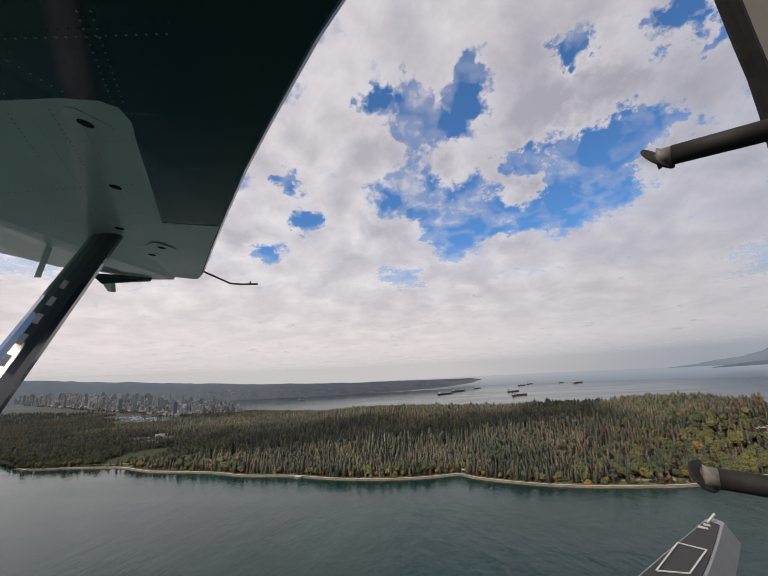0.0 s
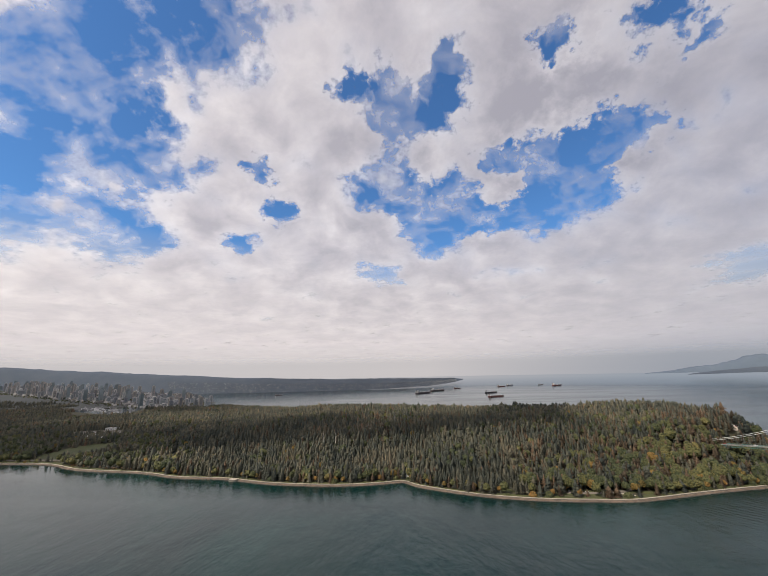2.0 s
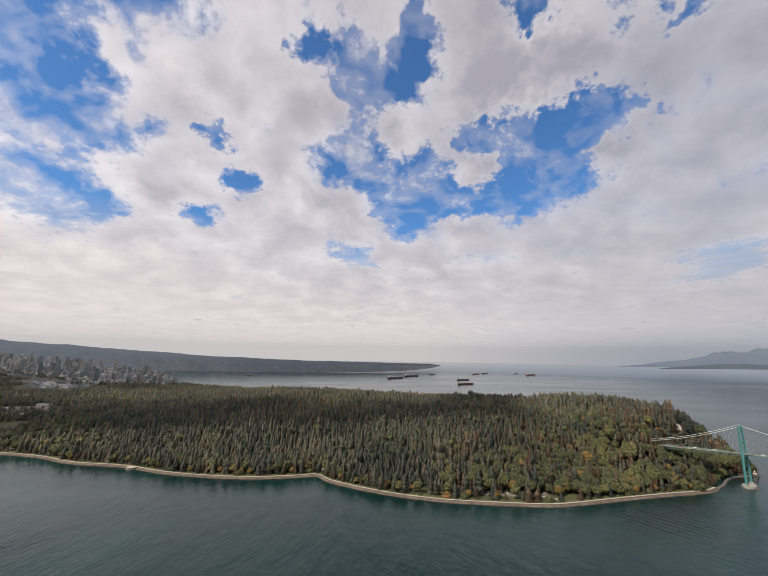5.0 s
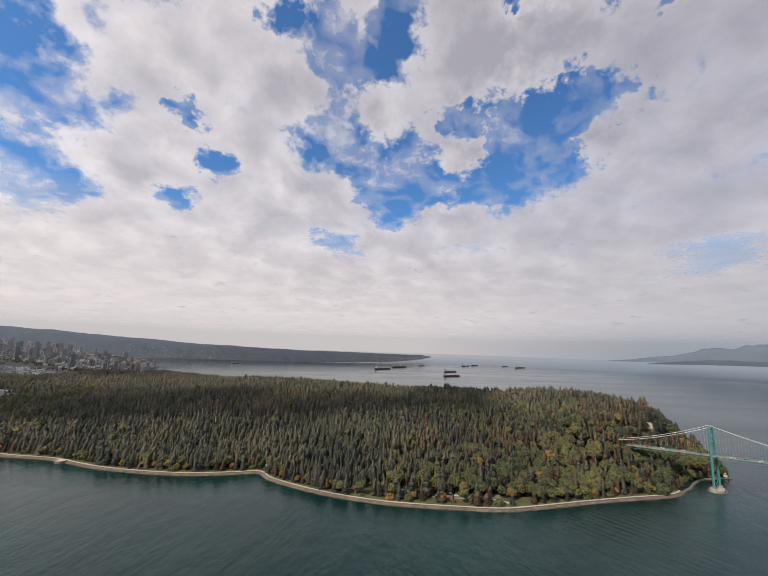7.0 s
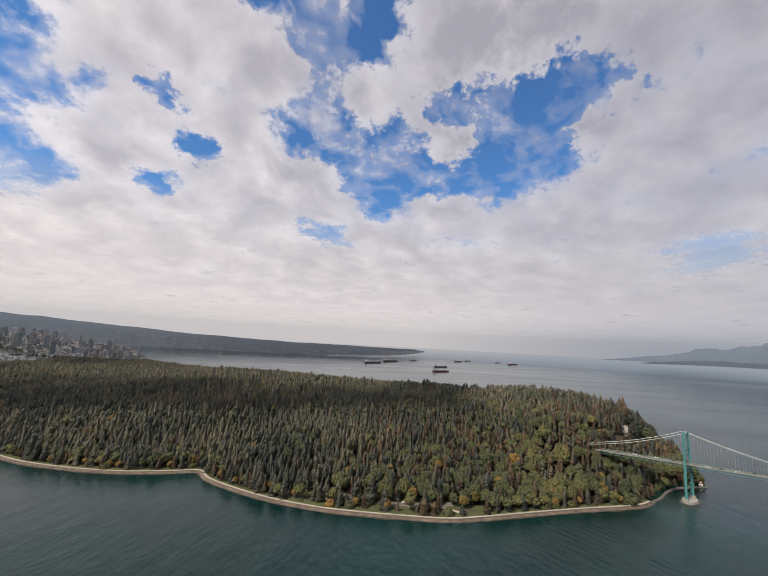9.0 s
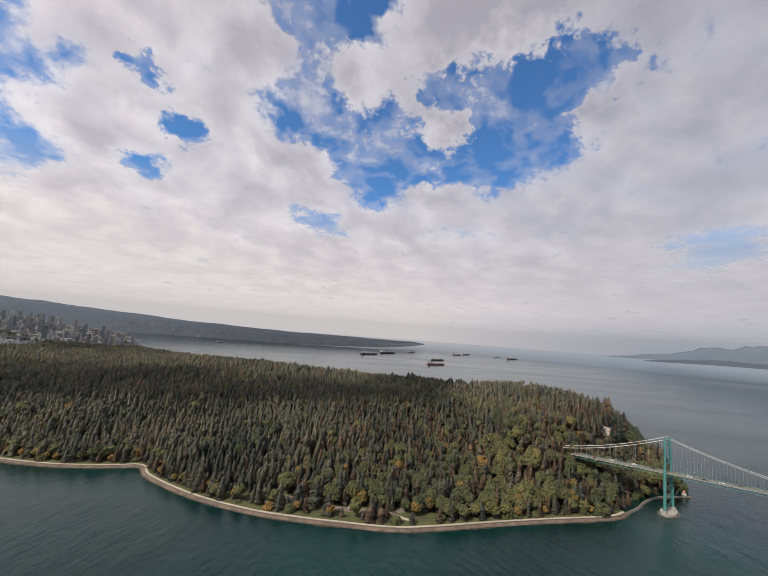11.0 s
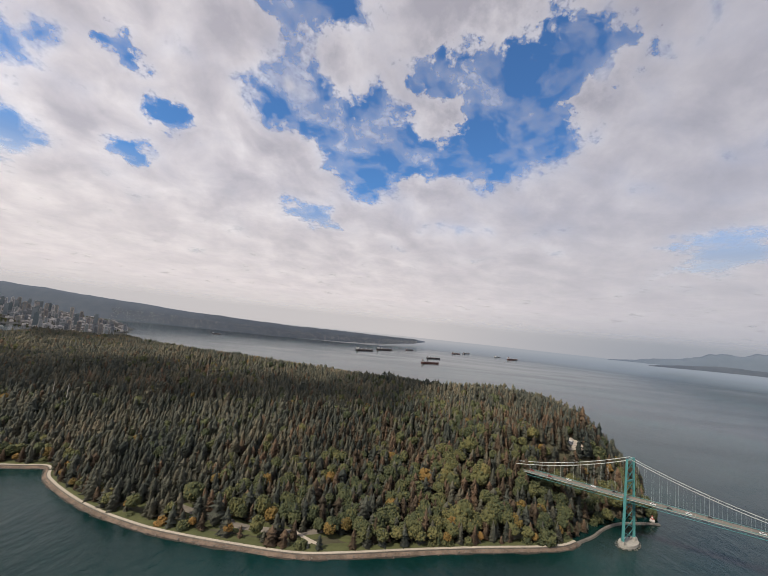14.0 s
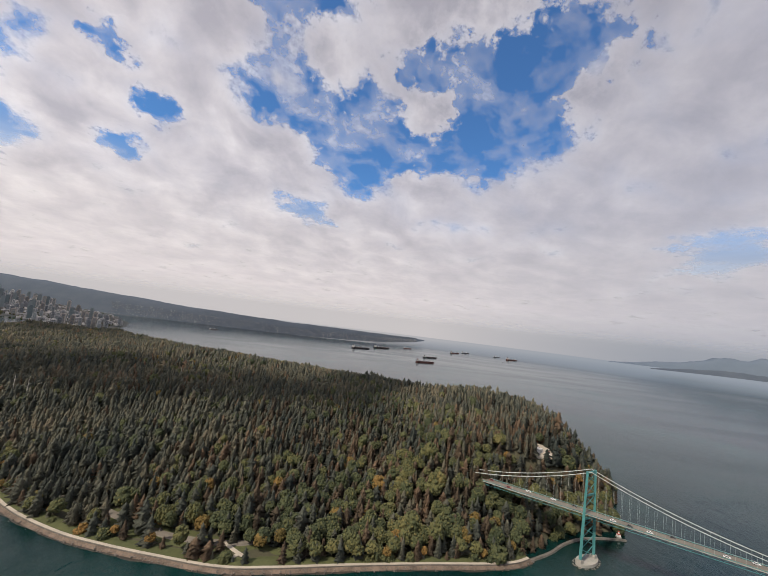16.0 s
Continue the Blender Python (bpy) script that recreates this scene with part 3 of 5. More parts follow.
    # tint tuned to the view: evener far off, darker and bluer towards +x
    tint = mixc(add, links, ramp(add, links, mathn(add, links, "DIVIDE", r.outputs["Value"], 5000.0), [(0.30, 0.0), (0.70, 0.75)]), tint, (0.56, 0.533, 0.535))
    tint = mixc(add, links, ramp(add, links, mathn(add, links, "DIVIDE", mathn(add, links, "SUBTRACT", sp.outputs[0], 500.0), 2600.0), [(0.0, 0.0), (1.0, 0.85)]), tint, (0.36, 0.380, 0.43))
    body = add("ShaderNodeBsdfTranslucent")
    links.new(tint, body.inputs["Color"])
    clear = add("ShaderNodeBsdfTransparent")
    mx = add("ShaderNodeMixShader")
    links.new(alpha_, mx.inputs[0])
    links.new(clear.outputs[0], mx.inputs[1])
    links.new(body.outputs[0], mx.inputs[2])
    o = add("ShaderNodeOutputMaterial")
    links.new(mx.outputs[0], o.inputs[0])
    return m


def build_cloud_deck():
    """A broken sheet of cloud about 900 m up ahead of the flight, bent down towards the horizon to fit the view."""
    radii = [500 + (4900 - 500) * (k / 23) ** 1.4 for k in range(24)]
    angles = [radians(-82 + 164 * k / 40) for k in range(41)]
    verts = [(230 + r * math.sin(a), 130 + r * math.cos(a), 150 + 1055 / (1 + r * r / 3.138e6)) for r in radii for a in angles]
    n = len(angles)
    faces = [(j * n + i, j * n + i + 1, (j + 1) * n + i + 1, (j + 1) * n + i) for j in range(len(radii) - 1) for i in range(n - 1)]
    ob = new("backdrop_cloud_deck", mesh_of("cloud_deck", verts, faces, cloud_material(), True))
    tagged(ob, "broken white and grey cloud layer with blue openings", "cloud", kind="structure")


build_sea()
build_land()
build_distance()
build_cloud_deck()

# seawall, beach and the path along the shore
wall_line = north[(north[:, 0] > -900) & (north[:, 0] < 610)]
tagged(new("beach", ribbon("beach", wall_line, (-3.8, -2.0, -0.6, 1.0), (-0.6, 1.0, 1.7, 2.5), SAND)), "narrow brown pebble beach below the seawall", "beach", kind="structure")
tagged(new("seawall", ribbon("seawall", wall_line, (0.8, 1.0, 1.5, 1.5), (-1.0, 3.3, 3.3, 3.0), STONE)), "low grey stone seawall", "wall", kind="structure")
tagged(new("pavement_seawall", ribbon("pavement_seawall", wall_line, (1.5, 4.0, 4.2), (3.2, 3.3, 2.5), PATH)), "pale paved seawall path", "path", kind="structure")
tagged(new("verge", ribbon("verge", wall_line, (4.1, 7.0, 11.0, 15.0), (3.28, 3.5, 3.5, 2.9), GRASS)), "green grass verge beside the path", "grass", kind="structure")


rag = np.array([noise.noise(Vector((x * 0.045, y * 0.045, 4.0))) + 0.6 * noise.noise(Vector((x * 0.16, y * 0.16, 7.0))) for x, y in wall_line])
run_ = np.gradient(wall_line, axis=0)
run_ /= np.linalg.norm(run_, axis=1, keepdims=True)
low_line = wall_line + np.stack([run_[:, 1], -run_[:, 0]], 1) * (2.0 + 2.0 * np.clip(rag, -0.6, 1.0))[:, None]
tagged(new("beach_weed", ribbon("beach_weed", low_line, (-2.6, -0.6, 1.6), (0.4, 1.12, 1.18), WET_ROCK)), "dark weedy rocks along the waterline", "beach", kind="structure")

# ---- trees ----
def conifer_template(seed, tiers, sides, droop=0.25):
    """One connected crown of ragged bough tiers, 1 high and about 0.26 wide."""
    r = random.Random(seed)
    rings = []
    lean = (r.uniform(-0.03, 0.03), r.uniform(-0.03, 0.03))
    full = r.uniform(0.45, 0.78)
    for i in range(tiers):
        f = i / tiers
        z = 0.08 + 0.88 * f
        rad = 0.135 * (1 - f) ** full * r.uniform(0.7, 1.25) + 0.008
        for k, (rr, dz) in enumerate(((rad, -droop * rad), (rad * 0.5, 0.3 / tiers))):
            ring = []
            for s in range(sides):
                a = 2 * math.pi * (s + 0.5 * (i % 2)) / sides + r.uniform(-0.2, 0.2)
                q = rr * ((1.25 if (s + i) % 2 else 0.72) * r.uniform(0.8, 1.25) if k == 0 else r.uniform(0.8, 1.2))
                ring.append((q * math.cos(a) + lean[0] * f, q * math.sin(a) + lean[1] * f, z + dz * r.uniform(0.4, 1.8)))
            rings.append(ring)
    verts = [(0, 0, 0.05)] + [v for ring in rings for v in ring] + [(lean[0], lean[1], 1.0)]
    tris = [(0, 1 + (s + 1) % sides, 1 + s) for s in range(sides)]
    for j in range(len(rings) - 1):
        a, b = 1 + j * sides, 1 + (j + 1) * sides
        for s in range(sides):
            t = (s + 1) % sides
            tris += [(a + s, a + t, b + t), (a + s, b + t, b + s)]
    a, top = 1 + (len(rings) - 1) * sides, len(verts) - 1
    tris += [(a + s, a + (s + 1) % sides, top) for s in range(sides)]
    return np.array(verts), np.array(tris)


def clump(r, centre, rad, level):
    """A lumpy leaf clump."""
    bm = bmesh.new()
    bmesh.ops.create_icosphere(bm, subdivisions=level, radius=1.0)
    vs = [(Vector(centre) + Vector((v.co.x, v.co.y, v.co.z * 1.0)) * (rad * r.uniform(0.72, 1.22))) for v in bm.verts]
    bm.verts.index_update()
    fs = [[v.index for v in f.verts] for f in bm.faces]
    bm.free()
    return vs, fs


def maple_template(seed, clumps, level):
    """A broad uneven crown, 1 high and about 0.8 wide: a ragged mass of leaves with boughs standing out of it."""
    r = random.Random(seed)
    bm = bmesh.new()
    bmesh.ops.create_icosphere(bm, subdivisions=level, radius=1.0)
    bm.verts.index_update()
    off = Vector((seed * 3.7, seed * 1.3, 0))
    verts = []
    for v in bm.verts:
        k = 0.82 + 0.36 * noise.noise(v.co * 1.7 + off) + 0.28 * noise.noise(v.co * 4.1 + off) + 0.16 * noise.noise(v.co * 9.0 + off) + r.uniform(-0.10, 0.10)
        verts.append((0.36 * v.co.x * k, 0.36 * v.co.y * k, 0.56 + v.co.z * k * (0.40 if v.co.z > 0 else 0.30)))
    tris = [[v.index for v in f.verts] for f in bm.faces]
    bm.free()
    for i in range(clumps):
        u, a = r.uniform(-0.35, 1.0), r.uniform(0, 2 * math.pi)
        s = math.sqrt(max(0.0, 1 - u * u)) * r.uniform(0.85, 1.05)
        c = (0.33 * s * math.cos(a), 0.33 * s * math.sin(a), 0.58 + 0.34 * u)
        vs, fs = clump(r, c, r.uniform(0.025, 0.075), 1)
        o = len(verts)
        verts += [tuple(v) for v in vs]
        tris += [[k + o for k in f] for f in fs]
    return np.array(verts), np.array(tris)


def plant(name, templates, places, mat, label, category="trees"):
    """All far trees of one kind as one sheet of real geometry: places are x, y, z, height, width factor, turn, template."""
    vv, tt, o = [], [], 0
    for x, y, z, h, w, turn, k in places:
        v, t = templates[int(k)]
        c, s = math.cos(turn), math.sin(turn)
        q = np.empty_like(v)
        q[:, 0] = (v[:, 0] * c - v[:, 1] * s) * h * w + x
        q[:, 1] = (v[:, 0] * s + v[:, 1] * c) * h * w + y
        q[:, 2] = v[:, 2] * h + z
        vv.append(q)
        tt.append(t + o)
        o += len(v)
    ob = new(name, tri_mesh(name, np.vstack(vv), np.vstack(tt), mat))
    tagged(ob, label, category, kind="stuff")


rng = np.random.default_rng(7)
LAWNS = [((-655, 880), (60, 85)), ((325, 567), (50, 10)), ((240, 582), (40, 6)), ((394, 563), (20, 8)), ((671, 741), (15, 21)), ((663, 726), (9, 8)), ((-800, 1120), (130, 55))]


def open_ground(p):
    m = np.zeros(len(p), bool)
    for (cx, cy), (rx, ry) in LAWNS:
        m |= ((p[:, 0] - cx) / rx) ** 2 + ((p[:, 1] - cy) / ry) ** 2 < 1
    return m


low_spots = []


def scatter():
    step = 7.2
    xs, ys = np.arange(-1880, 850, step), np.arange(540, 2190, step)
    gx, gy = np.meshgrid(xs, ys)
    p = np.stack([gx.ravel(), gy.ravel()], 1) + rng.uniform(-0.48, 0.48, (gx.size, 2)) * step
    d = coast_distance(p)
    ok = (d > 7) & ~open_ground(p) & ~((p[:, 0] < -870) & (p[:, 0] > -1300) & (p[:, 1] > 1860)) & ~((p[:, 0] <= -1300) & (p[:, 1] > 1880 - 0.5 * (p[:, 0] + 1300)))
    # only the woods that face the water are dense; the far slope thins out
    ok &= ~((p[:, 1] - 0.3 * p[:, 0] > 880) & (rng.random(len(p)) < 0.42))
    # the deck of the bridge passes clear of the crowns
    along = (p[:, 0] - 662) * 0.88 - (p[:, 1] - 617) * 0.475
    across = (p[:, 0] - 662) * 0.475 + (p[:, 1] - 617) * 0.88
    under = (np.abs(across) < 10.5) & (along > -94) & (along < 30) & (ground_height(p, d) > 14)
    low_spots.extend((x, y) for x, y in p[ok & under])
    ok &= ~under
    # woods cut away in front of the harbour, so that the camera sees it
    ok &= ~((p[:, 0] < -1040) & (np.hypot(p[:, 0], p[:, 1]) > 1900) & (p[:, 1] < 1900 - 0.45 * (p[:, 0] + 1300)) & (-p[:, 0] < (0.86 + 0.03 * np.sin(p[:, 1] / 37)) * p[:, 1]))
    p, d = p[ok], d[ok]
    return p, d, ground_height(p, d)


pts, dist, gz = scatter()
patch = np.array([noise.noise(Vector((x * 0.006, y * 0.006, 2.0))) for x, y in pts])
patch2 = np.array([noise.noise(Vector((x * 0.015, y * 0.015, 9.0))) for x, y in pts])
leafy = 0.05 + 0.30 * np.clip((pts[:, 0] - 250) / 250, 0, 1) * np.clip((960 - pts[:, 1]) / 200, 0, 1) + 0.26 * patch - 0.30 * ((pts[:, 0] > 630) & (pts[:, 1] > 690)) + 0.16 * np.clip((70 - dist) / 60, 0, 1) + 0.40 * np.clip((-380 - pts[:, 0]) / 150, 0, 1) * np.clip((1060 - pts[:, 1]) / 150, 0, 1)
roll = rng.random(len(pts))
brown = 0.02 + 0.26 * np.clip(patch2 + 0.15, 0, 1) + 0.48 * np.clip((pts[:, 0] - 180) / 300, 0, 1) * np.clip((1000 - pts[:, 1]) / 250, 0, 1)
wide = rng.random(len(pts)) < 0.18
kind = np.where(roll < leafy, np.where(rng.random(len(pts)) < 0.06, 3, 2), np.where(rng.random(len(pts)) < brown, 1, 0))
near = (pts[:, 1] - 0.25 * pts[:, 0] < 640) & (pts[:, 0] > -120)
kind = np.where((kind >= 2) & wide & ~near & (pts[:, 1] - 0.3 * pts[:, 0] > 700), 9, kind)
con_hi = [conifer_template(s, 11, 9) for s in range(8)]
con_lo = [conifer_template(20 + s, 7, 7) for s in range(8)]
con_far = [conifer_template(30 + s, 4, 5) for s in range(8)]
map_hi = [maple_template(40 + s, 80, 4) for s in range(5)]
map_lo = [maple_template(60 + s, 22, 3) for s in range(5)]
map_tiny = [maple_template(80 + s, 2, 2) for s in range(3)]


def rows_for(mask, lo, hi, wlo, whi, n):
    m = mask.nonzero()[0]
    r = rng.random((len(m), 4))
    return np.column_stack([pts[m], gz[m] - 0.4, (lo + (hi - lo) * r[:, 0]) * (1 + 0.22 * patch[m]) * np.where(r[:, 2] < 0.07, 1.3, 1.0) * np.where((pts[m, 0] > 520) & (r[:, 1] < 0.3), 1.3, 1.0), wlo + (whi - wlo) * r[:, 1], r[:, 2] * 6.28, np.floor(r[:, 3] * n)])


plant("conifers_near", con_hi, rows_for((kind == 0) & near, 11, 23, 1.3, 2.0, 8), CONIFER, "dense dark green fir and hemlock woods")
far = pts[:, 1] - 0.3 * pts[:, 0] > 880
plant("conifers", con_lo, rows_for((kind == 0) & ~near & ~far, 11, 22, 1.4, 2.1, 8), CONIFER, "dense dark green fir and hemlock woods")
plant("conifers_far", con_far, rows_for((kind == 0) & far, 11, 21, 1.6, 2.3, 8), CONIFER, "dense dark green fir and hemlock woods")
plant("cedars_near", con_hi, rows_for((kind == 1) & near, 10, 21, 1.4, 2.1, 8), CEDAR, "reddish brown drying cedars among the firs")
plant("cedars_far", con_far, rows_for((kind == 1) & far, 10, 20, 1.6, 2.3, 8), CEDAR, "reddish brown drying cedars among the firs")
plant("cedars", con_lo, rows_for((kind == 1) & ~near & ~far, 10, 20, 1.4, 2.1, 8), CEDAR, "reddish brown drying cedars among the firs")
plant("maples_near", map_hi, rows_for((kind == 2) & near, 12, 19, 0.80, 1.10, 5), MAPLE, "rounded green maples in the woods")
plant("maples", map_lo, rows_for((kind == 2) & ~near, 11, 18, 0.80, 1.10, 5), MAPLE, "rounded green maples in the woods")
plant("golden_maples_near", map_hi, rows_for((kind == 3) & near, 10, 16, 0.9, 1.15, 5), GOLD, "yellow and orange autumn maples")
plant("golden_maples", map_lo, rows_for((kind == 3) & ~near, 10, 16, 0.9, 1.15, 5), GOLD, "yellow and orange autumn maples")


# lower maples fill the slope under the deck of the bridge
lp = np.array(low_spots)
lz = ground_height(lp)
lh = np.clip(36.5 - lz, 3.0, 13.0)
plant("maples_low", map_hi, np.column_stack([lp, lz - 0.4, lh, np.full(len(lp), 1.25), rng.uniform(0, 6.28, len(lp)), rng.integers(0, 5, len(lp))]), MAPLE, "low green maples under the bridge approach")


# ---- bridge ----
TOWER = Vector((662, 617, 0))
TOP, DECK = 80.0, 43.0
ALONG = Vector((0.88, -0.475, 0)).normalized()
ACROSS = Vector((-ALONG.y, ALONG.x, 0))


TOWER_ACROSS = Vector((0.857, 0.515, 0)).normalized()


def build_bridge():
    b = thing("suspension_bridge", "green painted steel suspension bridge with pale cables", "bridge", at=(0, 0, 0))
    bm = bmesh.new()
    tube(bm, [TOWER + Vector((0, 0, z)) for z in (-4, 3.4)], [14.6, 13.8], 24)
    perp = Vector((-TOWER_ACROSS.y, TOWER_ACROSS.x, 0))
    for v in bm.verts:
        v.co -= perp * (0.52 * (v.co - TOWER).dot(perp))
    part("pier", bm, CONCRETE, b, "rounded concrete tower pier")
    for side in (-1, 1):
        bm = bmesh.new()
        box(bm, (5.0, 5.0, 2.6), TOWER + TOWER_ACROSS * (side * 10.6) + Vector((0, 0, 4.6)), Matrix.Rotation(math.atan2(TOWER_ACROSS.y, TOWER_ACROSS.x), 3, "Z"), taper=0.8, bevel=0.2)
        part("pedestal", bm, CONCRETE, b, "stepped concrete pedestal under a tower leg")
    rr = random.Random(8)
    for k in range(26):
        a = 2 * math.pi * k / 26 + rr.uniform(-0.1, 0.1)
        bm = bmesh.new()
        vs, fs = clump(rr, TOWER + (TOWER_ACROSS * (15.2 * math.cos(a)) + perp * (7.8 * math.sin(a))) * rr.uniform(0.97, 1.08) + Vector((0, 0, 0.7)), rr.uniform(0.7, 1.4), 1)
        vv = [bm.verts.new(v) for v in vs]
        for f in fs:
            bm.faces.new([vv[i] for i in f])
        part("rock", bm, STONE, b, "grey boulder round the pier")
    for side in (-1, 1):
        bm = bmesh.new()
        for z0, z1, o0, o1, w0, w1 in ((3, DECK, 10.6, 8.4, 2.3, 1.9), (DECK, TOP, 8.4, 6.4, 1.9, 1.4)):
            beam(bm, TOWER + TOWER_ACROSS * (side * o0) + Vector((0, 0, z0)), TOWER + TOWER_ACROSS * (side * o1) + Vector((0, 0, z1)), w0, w0, ALONG)
        part("tower_leg", bm, BRIDGE_GREEN, b)
    for z in (DECK - 4, DECK + 16, TOP - 1.2):
        o = 10.6 - 4.2 * z / TOP
        bm = bmesh.new()
        beam(bm, TOWER - TOWER_ACROSS * o + Vector((0, 0, z)), TOWER + TOWER_ACROSS * o + Vector((0, 0, z)), 1.2, 1.6)
        part("cross_beam", bm, BRIDGE_GREEN, b)
    for z0, z1 in ((5, 14), (14, 23), (23, 32), (32, DECK - 5), (DECK + 6, DECK + 15), (DECK + 17, DECK + 26), (DECK + 26, TOP - 3)):
        o0, o1 = 10.6 - 4.2 * z0 / TOP, 10.6 - 4.2 * z1 / TOP
        bm = bmesh.new()
        for s in (-1, 1):
            beam(bm, TOWER + TOWER_ACROSS * (s * o0) + Vector((0, 0, z0)), TOWER - TOWER_ACROSS * (s * o1) + Vector((0, 0, z1)), 0.5, 0.5, ALONG)
        part("cross_brace", bm, BRIDGE_GREEN, b)
    # deck: road, stiffening trusses and floor beams
    far, near_ = -96, 330
    p = lambda s, o, z: TOWER + ALONG * s + ACROSS * o + Vector((0, 0, z))
    bm = bmesh.new()
    beam(bm, p(far, 0, DECK), p(near_, 0, DECK), 10.0, 0.7)
    part("road_deck", bm, ROAD, b, "asphalt roadway of three lanes")
    for side in (-1, 1):
        bm = bmesh.new()
        for z in (DECK + 0.9, DECK - 2.4):
            beam(bm, p(far, side * 5.6, z), p(near_, side * 5.6, z), 0.35, 0.35)
        s, k = far, 0
        while s < near_ - 5:
            z = (DECK + 0.9, DECK - 2.4)
            beam(bm, p(s, side * 5.6, z[k % 2]), p(s + 5, side * 5.6, z[(k + 1) % 2]), 0.22, 0.22)
            s, k = s + 5, k + 1
        part("truss", bm, BRIDGE_GREEN, b)
        bm = bmesh.new()
        beam(bm, p(far, side * 6.8, DECK + 0.5), p(near_, side * 6.8, DECK + 0.5), 1.3, 0.22)
        part("walkway", bm, CONCRETE, b)
    drop = TOP - DECK
    def cable_z(s):
        if s >= 0:
            u = min(1.0, s / 180)
            return DECK + 3.5 + (drop - 3.5) * (1 - u) ** 2 if s < 180 else DECK + 3.5 + (drop - 3.5) * ((s - 180) / 180) ** 2
        u = -s / 104
        return TOP - (drop - 6) * u - 15 * u * (1 - u)
    for side in (-1, 1):
        bm = bmesh.new()
        tube(bm, [p(s, side * 5.4, cable_z(s)) for s in range(-104, 331, 4)], 0.30, 6)
        part("main_cable", bm, CABLE, b, "pale grey main cable")
        for s in list(range(-90, -4, 6)) + list(range(6, 328, 6)):
            if cable_z(s) > DECK + 2.5:
                bm = bmesh.new()
                tube(bm, [p(s, side * 5.4, DECK + 0.5), p(s, side * 5.4, cable_z(s))], 0.045, 4)
                part("hanger", bm, CABLE, b)
    return b


build_bridge()


# ---- lawns, roads and the lookout ----
def patch_on_ground(name, outline, mat, label, category, lift=0.12):
    """A flat-lying area that follows the ground, from an ordered outline."""
    pts2 = smooth_line(list(outline) + [outline[0]], 5.0)[:-1]
    c = pts2.mean(axis=0)
    verts, faces, n = [], [], len(pts2)
    for f in (1.0, 0.66, 0.33):
        q = c + (pts2 - c) * f
        z = ground_height(q) + lift
        verts += [(x, y, h) for (x, y), h in zip(q, z)]
    verts.append((*c, float(ground_height([c])[0]) + lift))
    for j in range(2):
        faces += [(j * n + i, j * n + (i + 1) % n, (j + 1) * n + (i + 1) % n, (j + 1) * n + i) for i in range(n)]
    faces += [(2 * n + i, 2 * n + (i + 1) % n, 3 * n) for i in range(n)]
    return tagged(new(name, mesh_of(name, verts, faces, mat)), label, category, kind="structure")


def road_on_ground(name, line, width, mat, label, lift=0.5):
    pl = smooth_line(line, 5.0)
    hz = ground_height(pl)
    hs = [float(v) + lift for v in hz]
    ob = new(name, ribbon(name, pl, (-width / 2 - 0.4, -width / 2, width / 2, width / 2 + 0.4), (lambda i: hs[i] - 0.5, lambda i: hs[i], lambda i: hs[i], lambda i: hs[i] - 0.5), mat))
    return tagged(ob, label, "road", kind="structure")


patch_on_ground("lawn_shore", [(195, 588), (240, 572), (290, 557), (345, 554), (400, 560), (412, 572), (380, 577), (330, 580), (280, 590), (230, 598)], GRASS, "mown green lawn between the path and the woods", "lawn")
patch_on_ground("lawn_meadow", [(-725, 830), (-620, 815), (-590, 850), (-605, 920), (-640, 970), (-700, 955), (-720, 890)], GRASS, "broad green meadow running down to the shore", "lawn")
patch_on_ground("parking_lot", [(656, 722), (668, 716), (682, 728), (687, 746), (680, 761), (668, 760), (674, 745), (664, 735)], PATH, "pale paved lookout car park on the hill", "car park", lift=0.6)
patch_on_ground("parking_lot_meadow", [(-900, 1090), (-800, 1060), (-700, 1075), (-690, 1120), (-800, 1165), (-905, 1150)], ROAD, "grey car park beside the meadow", "car park", lift=0.3)
road_on_ground("road_shore", [(60, 668), (110, 640), (165, 614), (225, 596), (272, 580), (310, 571), (352, 572), (375, 580), (400, 600), (410, 640)], 7.0, ROAD, "sunlit grey park road through the trees")
road_on_ground("path_lawn", [(352, 572), (368, 562), (384, 556), (402, 560), (418, 568)], 2.6, PATH, "pale curved footpath across the lawn", 0.62)
road_on_ground("path_lawn_loop", [(368, 562), (360, 554), (345, 551)], 2.4, PATH, "pale curved footpath across the lawn", 0.62)
road_on_ground("road_meadow", [(-760, 815), (-690, 812), (-610, 806), (-520, 766), (-460, 745)], 6.0, ROAD, "grey park road along the shore")

# ---- ships at anchor ----
HULL_DARK = surface("ship_hull_dark", (0.055, 0.045, 0.050), (0.12, 0.095, 0.095), 0.05, 0.6)
HULL_RED = surface("ship_hull_rust_red", (0.12, 0.050, 0.045), (0.22, 0.10, 0.085), 0.05, 0.65)
SHIP_WHITE = surface("ship_white_paint", (0.62, 0.62, 0.60), (0.80, 0.80, 0.78), 0.1, 0.5)
SHIP_DECK = surface("ship_deck_grey", (0.22, 0.20, 0.19), (0.36, 0.33, 0.31), 0.1, 0.7)


